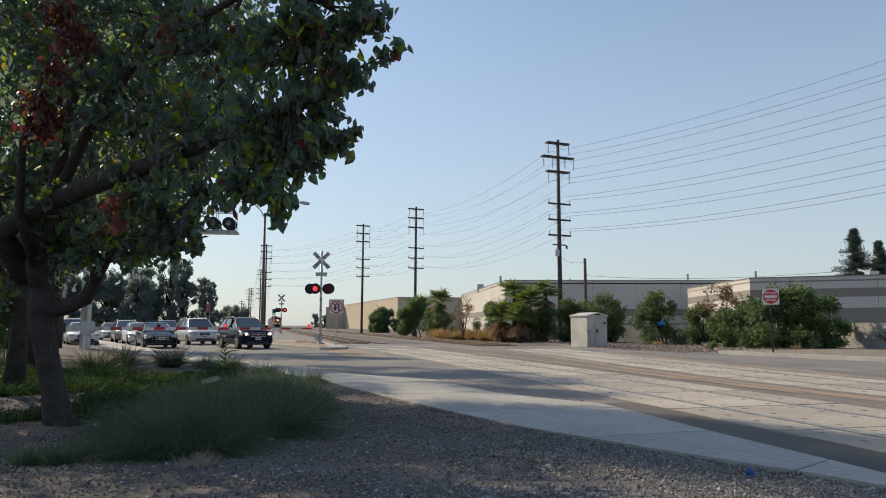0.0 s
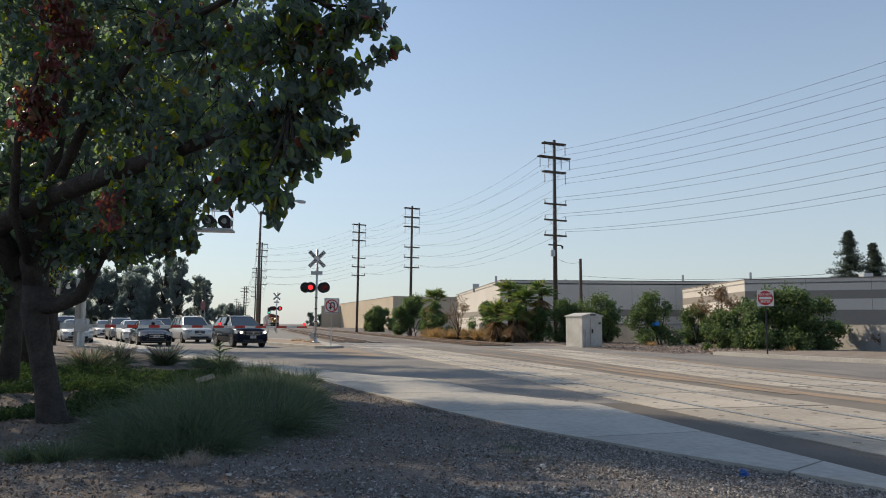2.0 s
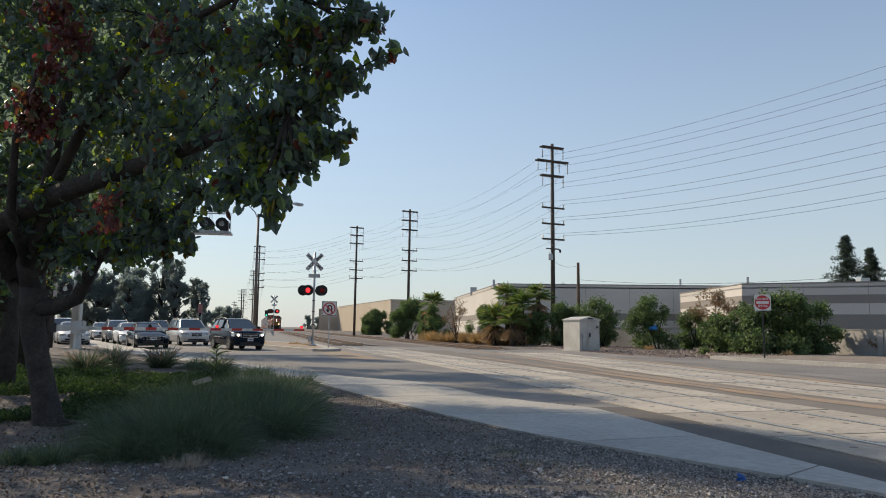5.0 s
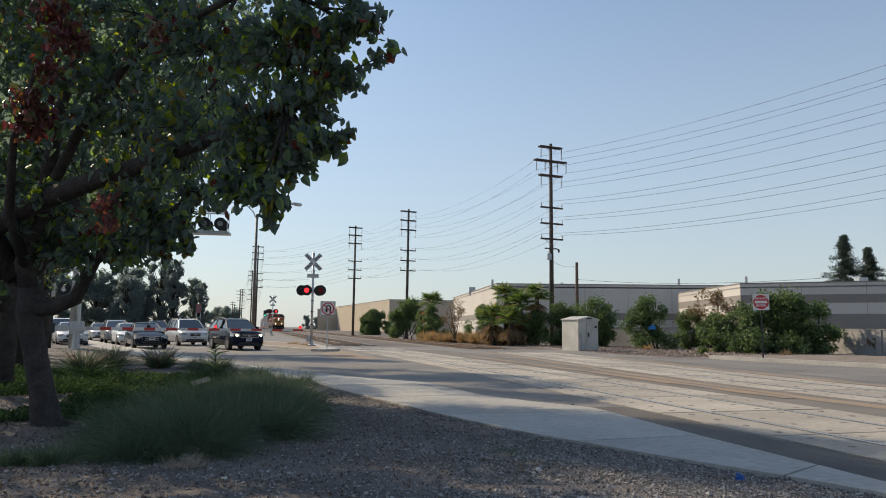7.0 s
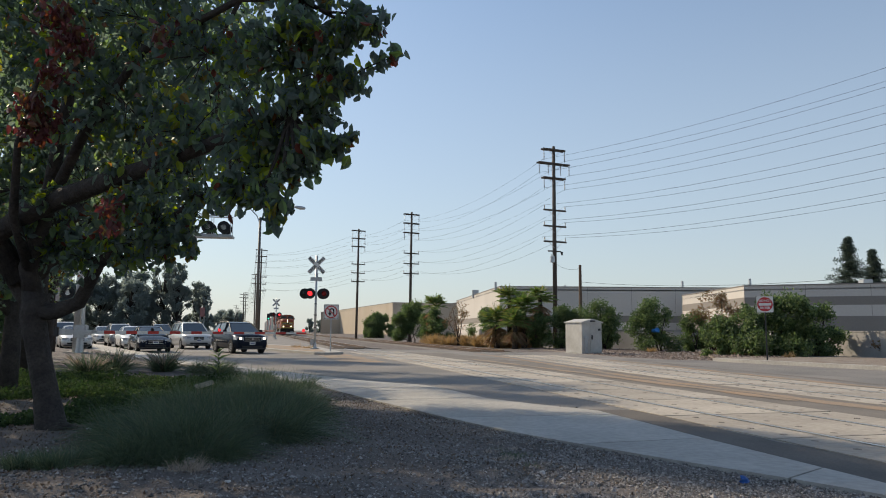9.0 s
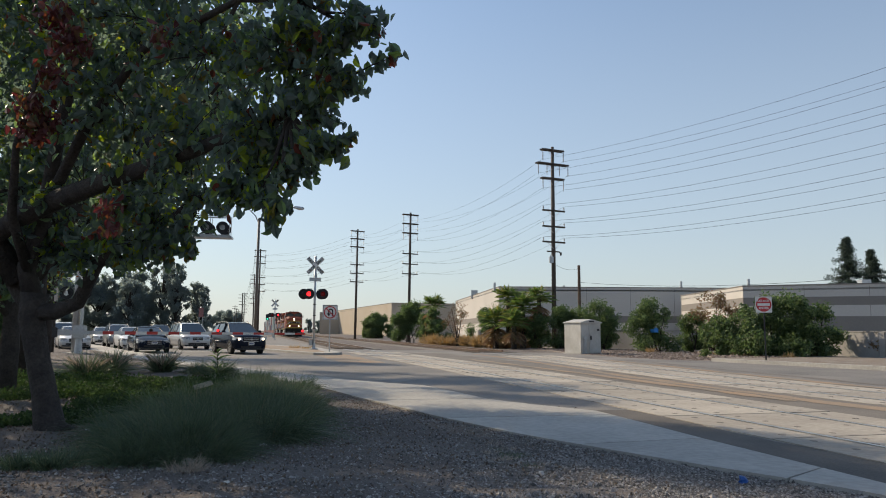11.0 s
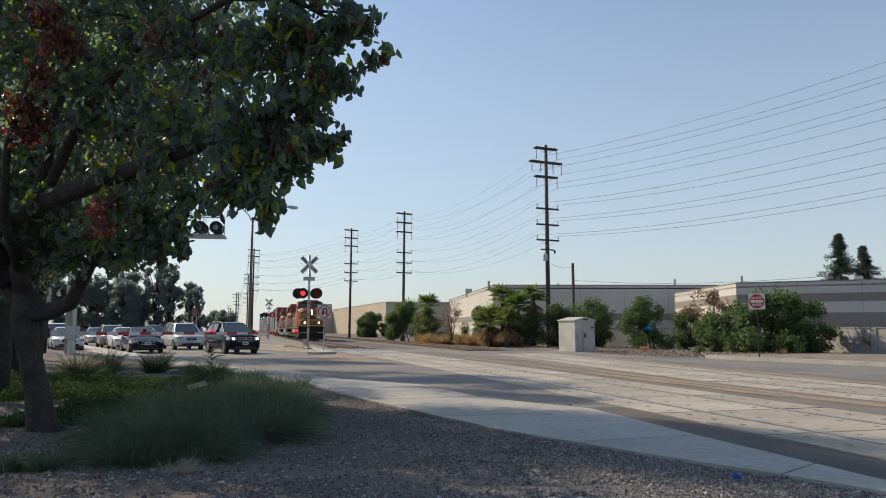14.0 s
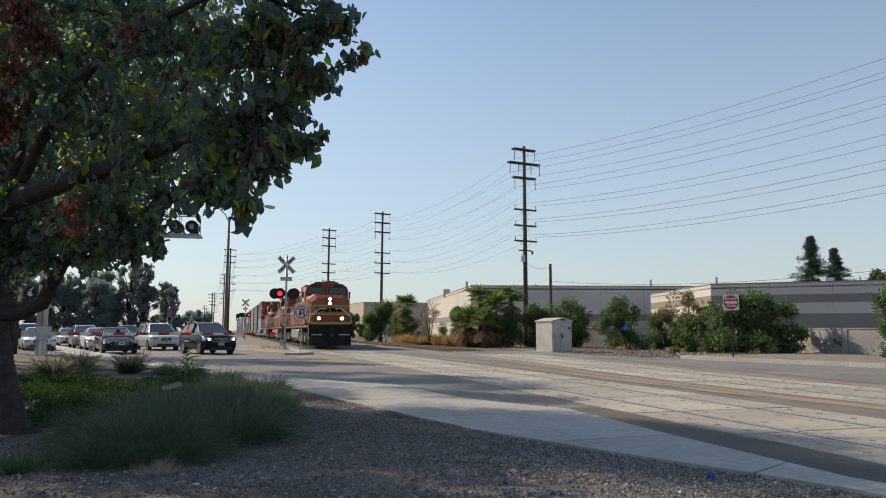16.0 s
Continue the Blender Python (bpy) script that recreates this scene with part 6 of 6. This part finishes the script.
car(-26.5, 68.5, 28.0, CARWHITE, 4.8, 1.84, 1.5, 0.88, 0.96, "sedan", "white sedan farther back in the queue", False, 0.18, 0.33, False, 0.42)

# ---------------------------------------------------------------- train
ORANGE = mat("loco_orange", (0.36, 0.066, 0.018), 0.5, second=(0.26, 0.054, 0.018), scale=0.8, fine=12, bump=0.05, spread=0.15)
RUSTRED = mat("loco_red", (0.22, 0.05, 0.026), 0.5, second=(0.16, 0.042, 0.026), scale=0.8, fine=12, bump=0.05, spread=0.15)
LOCOYELLOW = mat("loco_yellow", (0.45, 0.29, 0.05), 0.5, fine=12, bump=0.03, spread=0.12)
LOCODARK = mat("loco_black", (0.014, 0.0135, 0.013), 0.7, second=(0.03, 0.026, 0.022), scale=1.5, fine=12, bump=0.1)
LOCODARK.node_tree.nodes["Principled BSDF"].inputs["Specular IOR Level"].default_value = 0.15
CABGLASS = mat("cab_glass", (0.015, 0.02, 0.025), 0.08, bump=0)
TANKGREY = mat("tank_grey", (0.34, 0.33, 0.31), 0.5, 0.3, fine=12, bump=0.05)


def locomotive(main, second):
    """A six-axle freight diesel facing local -y, its coupler at the origin, the rail's top at z 0."""
    t = thing("locomotive", pose(0, 0, 0), "orange and black diesel freight locomotive with yellow stripes" if main is ORANGE else "rusty red and black diesel freight locomotive", "locomotive", "locomotives")
    part("frame", bx(-1.5, 1.5, 0.75, 22.2, 1.30, 1.58, 0.03), LOCODARK, t)
    bm = bmesh.new()
    box(bm, -1.48, 1.48, 0.42, 0.75, 0.72, 1.70, 0.04)
    vs = [(-1.45, 0.55), (1.45, 0.55), (1.25, 0.25), (0.5, 0.06), (-0.5, 0.06), (-1.25, 0.25)]
    prism(bm, vs, 0.10, 0.80)
    part("pilot", bm, LOCODARK, t, "black pilot and plough")
    part("coupler", bx(-0.14, 0.14, -0.25, 0.4, 0.72, 1.0, 0.04), DARKMETAL, t)
    for s in (-1, 1):
        st = part("steps", bx(s * 1.27 - 0.2, s * 1.27 + 0.2, 0.62, 1.3, 0.35, 1.32, 0.02), LOCODARK, t)
        for z in (0.5, 0.82, 1.12):
            part("tread", bx(s * 1.27 - 0.21, s * 1.27 + 0.21, 0.55, 0.63, z, z + 0.05), LOCOYELLOW, st)
        part("hose", tb([(s * 0.55, 0.4, 1.0), (s * 0.62, 0.2, 0.7), (s * 0.5, 0.1, 0.55)], 0.03, 6), BLACK, t)
        part("plough_edge", bx(s * 0.95 - 0.35, s * 0.95 + 0.35, 0.30, 0.40, 0.82, 0.88), GALV, t)
    part("anticlimber", bx(-1.38, 1.38, 0.34, 0.62, 1.56, 1.74, 0.02), LOCOYELLOW, t, "yellow footplate edge")
    # short nose with its sloping top
    bm = loft(bmesh.new(), [[(1.10, 0.95, 1.72), (1.26, 0.95, 2.2), (1.26, 0.98, 3.1), (0.85, 1.05, 3.42), (-0.85, 1.05, 3.42), (-1.26, 0.98, 3.1), (-1.26, 0.95, 2.2), (-1.10, 0.95, 1.72)],
                            [(1.34, 1.35, 1.66), (1.46, 1.35, 2.2), (1.46, 1.35, 3.3), (1.0, 1.35, 3.62), (-1.0, 1.35, 3.62), (-1.46, 1.35, 3.3), (-1.46, 1.35, 2.2), (-1.34, 1.35, 1.66)],
                            [(1.46, 2.5, 1.66), (1.52, 2.5, 2.2), (1.52, 2.5, 3.5), (1.1, 2.5, 3.76), (-1.1, 2.5, 3.76), (-1.52, 2.5, 3.5), (-1.52, 2.5, 2.2), (-1.46, 2.5, 1.66)]])
    nose = part("nose", bm, main, t)
    for z0, z1, m in ((2.22, 2.34, LOCOYELLOW), (2.82, 2.92, LOCOYELLOW)):
        b = bmesh.new()
        pts = [(1.475, 2.4), (1.475, 1.34), (1.27, 0.935), (-1.27, 0.935), (-1.475, 1.34), (-1.475, 2.4)]
        out = [(x * 1.008, y - 0.012) for x, y in pts]
        prism(b, out + [(x * 0.985, y + 0.02) for x, y in pts[::-1]], z0, z1)
        part("stripe", b, m, nose, "yellow stripe")
    for i, (a, b2) in enumerate(((-0.92, -0.52), (-0.44, -0.02), (0.06, 0.42), (0.50, 0.86))):
        bm = bmesh.new()
        box(bm, a, b2, 0.90, 0.945, 2.44, 2.72)
        part("emblem_bar", bm, LOCODARK, nose, "plain bar of the nose emblem")
    part("emblem_panel", bx(-1.2, 1.2, 0.925, 0.958, 2.34, 2.82), mat("emblem_ochre", (0.34, 0.17, 0.04), 0.5, fine=12), nose, "dull ochre emblem panel")
    part("nose_door", bx(-0.55, -0.05, 0.915, 0.95, 1.78, 2.20, 0.01), main, nose)
    # cab
    prof = [(-1.54, 1.6), (1.54, 1.6), (1.54, 3.95), (1.42, 4.28), (1.0, 4.50), (0.4, 4.58), (-0.4, 4.58), (-1.0, 4.50), (-1.42, 4.28), (-1.54, 3.95)]
    bm = loft(bmesh.new(), [[(x, 2.45, z) for x, z in prof], [(x, 4.9, z) for x, z in prof]])
    cab = part("cab", bm, main, t)
    for s in (-1, 1):
        w = part("windscreen", bx(s * 0.75 - 0.60, s * 0.75 + 0.60, 2.42, 2.46, 3.72, 4.20, 0.03), CABGLASS, cab, "dark cab windscreen")
        part("window_frame", bx(s * 0.75 - 0.65, s * 0.75 + 0.65, 2.435, 2.449, 3.67, 4.25, 0.01), BLACK, w)
        part("side_window", bx(s * 1.545 - 0.015, s * 1.545 + 0.015, 2.9, 4.4, 3.2, 3.95, 0.01), CABGLASS, cab)
        part("cab_mirror", bx(s * 1.68 - 0.06, s * 1.68 + 0.06, 2.75, 2.85, 3.45, 3.95, 0.02), DARKMETAL, cab)
        part("number_board", bx(s * 0.80 - 0.32, s * 0.80 + 0.32, 2.40, 2.45, 4.27, 4.42, 0.01), BLACK, cab)
    part("visor", bx(-1.22, 1.22, 2.36, 2.5, 4.44, 4.47), main, cab)
    bm = bmesh.new()
    for z in (3.00, 3.30):
        disc(bm, (0.0, 1.02, z + 0.03), (0, -1, 0), 0.16, 0.10, 18)
    hl = part("headlight_case", bm, LOCODARK, nose)
    for z in (3.00, 3.30):
        part("headlight", disc(bmesh.new(), (0.0, 0.925, z + 0.03), (0, -1, 0), 0.11, 0.02, 18), HEADLAMP if main is ORANGE else CARLENS, hl, "glowing headlight")
    for s in (-1, 1):
        d = part("ditch_light_case", disc(bmesh.new(), (s * 0.80, 0.62, 1.97), (0, -1, 0), 0.16, 0.14, 16), LOCODARK, t)
        part("ditch_light", disc(bmesh.new(), (s * 0.80, 0.475, 1.97), (0, -1, 0), 0.12, 0.02, 16), DITCHLAMP if main is ORANGE else CARLENS, d, "glowing ditch light")
        part("handrail", tb([(s * 1.42, 0.5, 1.7), (s * 1.42, 0.5, 2.1), (s * 0.75, 0.5, 2.65), (s * 0.3, 0.5, 2.65)], 0.028, 6), WHITE, t, "pale handrail")
        part("handrail", tb([(s * 1.46, 0.5, 0.6), (s * 1.46, 0.5, 1.75)], 0.025, 6), WHITE, t)
        # side railing along the walkway
        part("railing", tb([(s * 1.46, 5.0, 2.62), (s * 1.46, 21.6, 2.62)], 0.02, 5), WHITE, t)
        for k in range(12):
            part("rail_post", tb([(s * 1.46, 5.2 + k * 1.48, 1.58), (s * 1.46, 5.2 + k * 1.48, 2.62)], 0.018, 5), WHITE, t)
        part("sill_stripe", bx(s * 1.505 - 0.006, s * 1.505 + 0.006, 0.8, 22.1, 1.40, 1.46), LOCOYELLOW, t)
    # long hood
    hp = [(-0.92, 1.58), (0.92, 1.58), (0.92, 4.1), (0.7, 4.42), (-0.7, 4.42), (-0.92, 4.1)]
    part("hood", loft(bmesh.new(), [[(x, 4.9, z) for x, z in hp], [(x, 21.4, z) for x, z in hp]]), main, t)
    for s in (-1, 1):
        part("hood_band", bx(s * 0.925 - 0.012, s * 0.925 + 0.012, 5.0, 21.3, 3.55, 4.08), LOCODARK, t, "black upper hood band")
        for k in range(4):
            part("hood_grille", bx(s * 0.94 - 0.014, s * 0.94 + 0.014, 5.6 + k * 3.9, 7.4 + k * 3.9, 2.7, 3.45, 0.01), TANKGREY, t, "grey louvred grille")
    part("cab_roof", bx(-0.82, 0.82, 2.6, 4.85, 4.55, 4.63, 0.03), LOCODARK, t)
    part("hood_roof", bx(-0.72, 0.72, 5.0, 21.3, 4.43, 4.52, 0.03), LOCODARK, t)
    part("dynamic_brake", bx(-1.3, 1.3, 5.3, 8.2, 3.55, 4.56, 0.06), second, t, "raised brake blister")
    part("exhaust", bx(-0.5, 0.5, 11.2, 12.4, 4.5, 4.72, 0.03), LOCODARK, t)
    part("radiator", bx(-1.52, 1.52, 17.0, 21.2, 3.5, 4.66, 0.06), second, t, "overhanging radiator wing")
    part("horn", tb([(0.0, 6.0, 4.56), (0.0, 6.0, 4.8)], 0.06, 8), DARKMETAL, t)
    for k in range(9):
        for s in (-1, 1):
            part("hood_door", bx(s * 0.93 - 0.012, s * 0.93 + 0.012, 8.5 + k * 0.92, 9.32 + k * 0.92, 1.85, 3.45, 0.005), main, t)
        part("louvre", bx(-1.535, 1.535, 17.3 + k * 0.42, 17.5 + k * 0.42, 3.7, 4.4), LOCODARK, t)
    part("fuel_tank", loft(bmesh.new(), [[(x, yy, z) for x, z in ((-1.1, 0.32), (1.1, 0.32), (1.42, 0.6), (1.42, 1.28), (-1.42, 1.28), (-1.42, 0.6))] for yy in (8.2, 14.4)]), TANKGREY, t, "grey fuel tank")
    part("air_reservoir", tb([(-1.38, 6.6, 1.1), (-1.38, 8.1, 1.1)], 0.17, 10), TANKGREY, t)
    for y0 in (2.0, 15.4):
        tr = part("truck_frame", bx(-1.32, 1.32, y0, y0 + 5.2, 0.62, 0.98, 0.05), LOCODARK, t)
        for k in range(3):
            for s in (-1, 1):
                part("wheel", disc(bmesh.new(), (s * 0.70, y0 + 0.75 + k * 1.85, 0.52), (s, 0, 0), 0.52, 0.14, 18), DARKMETAL, tr)
                part("axle_box", bx(s * 1.36 - 0.14, s * 1.36 + 0.14, y0 + 0.5 + k * 1.85, y0 + 1.0 + k * 1.85, 0.35, 0.75, 0.04), TANKGREY, tr)
    return t


BOXES = {}


def container(t, y, L, z, h, colour):
    """A corrugated steel container on the stack car t."""
    if colour not in BOXES:
        BOXES[colour] = mat("container_paint", colour, 0.55, second=tuple(c * 0.75 for c in colour), scale=0.6, fine=8, bump=0.05, spread=0.15)
    m = BOXES[colour]
    n = int(L / 0.28)
    bm = bmesh.new()
    for s in (-1, 1):
        pts = []
        for k in range(n + 1):
            pts.append((s * (1.19 if k % 2 else 1.215), y + 0.15 + (L - 0.3) * k / n))
        lo = [bm.verts.new((a, b, z + 0.12)) for a, b in pts]
        hi = [bm.verts.new((a, b, z + h - 0.1)) for a, b in pts]
        for k in range(n):
            bm.faces.new((lo[k], lo[k + 1], hi[k + 1], hi[k]))
    c = part("container", bm, m, t, "corrugated steel container")
    part("end_wall", bx(-1.2, 1.2, y + 0.05, y + L - 0.05, z + 0.1, z + h - 0.04), m, c)
    for s in (-1, 1):
        part("top_rail", bx(s * 1.19 - 0.03, s * 1.19 + 0.03, y, y + L, z + h - 0.11, z + h), m, c)
        part("bottom_rail", bx(s * 1.19 - 0.03, s * 1.19 + 0.03, y, y + L, z, z + 0.13), m, c)
        for yy in (y, y + L - 0.12):
            part("corner_post", bx(s * 1.15 - 0.07, s * 1.15 + 0.07, yy, yy + 0.12, z, z + h), m, c)


def stack_car(low, high, h1=2.6, h2=2.9):
    t = thing("well_car", pose(0, 0, 0), "double-stack well car loaded with steel containers", "rail car", "container cars")
    part("well_frame", bx(-1.35, 1.35, 2.3, 15.3, 0.35, 1.15, 0.03), RUSTRED, t)
    for y0 in (0.4, 15.3):
        part("platform", bx(-1.3, 1.3, y0, y0 + 1.9, 0.95, 1.2, 0.03), RUSTRED, t)
        for k in (0.2, 1.5):
            for s in (-1, 1):
                part("wheel", disc(bmesh.new(), (s * 0.7, y0 + k, 0.46), (s, 0, 0), 0.46, 0.13, 14), DARKMETAL, t)
    container(t, 2.7, 12.2, 0.42, h1, low)
    container(t, 2.7, 12.2, 0.42 + h1 + 0.02, h2, high)
    return t


TRAIN = []
for i, (m, s) in enumerate(((ORANGE, ORANGE), (RUSTRED, RUSTRED), (RUSTRED, ORANGE))):
    TRAIN.append((locomotive(m, s), i * 23.2))
REDBOX, TEAL, BLUE, GREYBOX, PALE = (0.20, 0.055, 0.05), (0.09, 0.17, 0.18), (0.06, 0.10, 0.20), (0.26, 0.27, 0.28), (0.42, 0.42, 0.42)
for i, (a, b) in enumerate(((GREYBOX, REDBOX), (TEAL, TEAL), (GREYBOX, GREYBOX), (BLUE, REDBOX), (REDBOX, PALE), (GREYBOX, BLUE), (PALE, GREYBOX), (TEAL, REDBOX),
                           (BLUE, GREYBOX), (PALE, PALE), (REDBOX, TEAL), (GREYBOX, PALE), (BLUE, BLUE), (GREYBOX, REDBOX))):
    TRAIN.append((stack_car(a, b), 69.8 + i * 17.9))
for ob, behind in TRAIN:
    y = 49.7 + 16 * 16.2 + behind * 0.9697
    ob.matrix_basis = pose(track_x(y), y, 0.158, rz=-YAW_T)

# ---------------------------------------------------------------- what moves


def motions():
    """The train rolls towards the crossing at an even 16.2 m of y each second."""
    for ob, behind in TRAIN:
        rows = []
        for t in range(17):
            y = 49.7 + (16 - t) * 16.2 + behind * 0.9697
            rows.append((float(t), pose(track_x(y), y, 0.158, rz=-YAW_T)))
        walk(ob, rows)


motions()
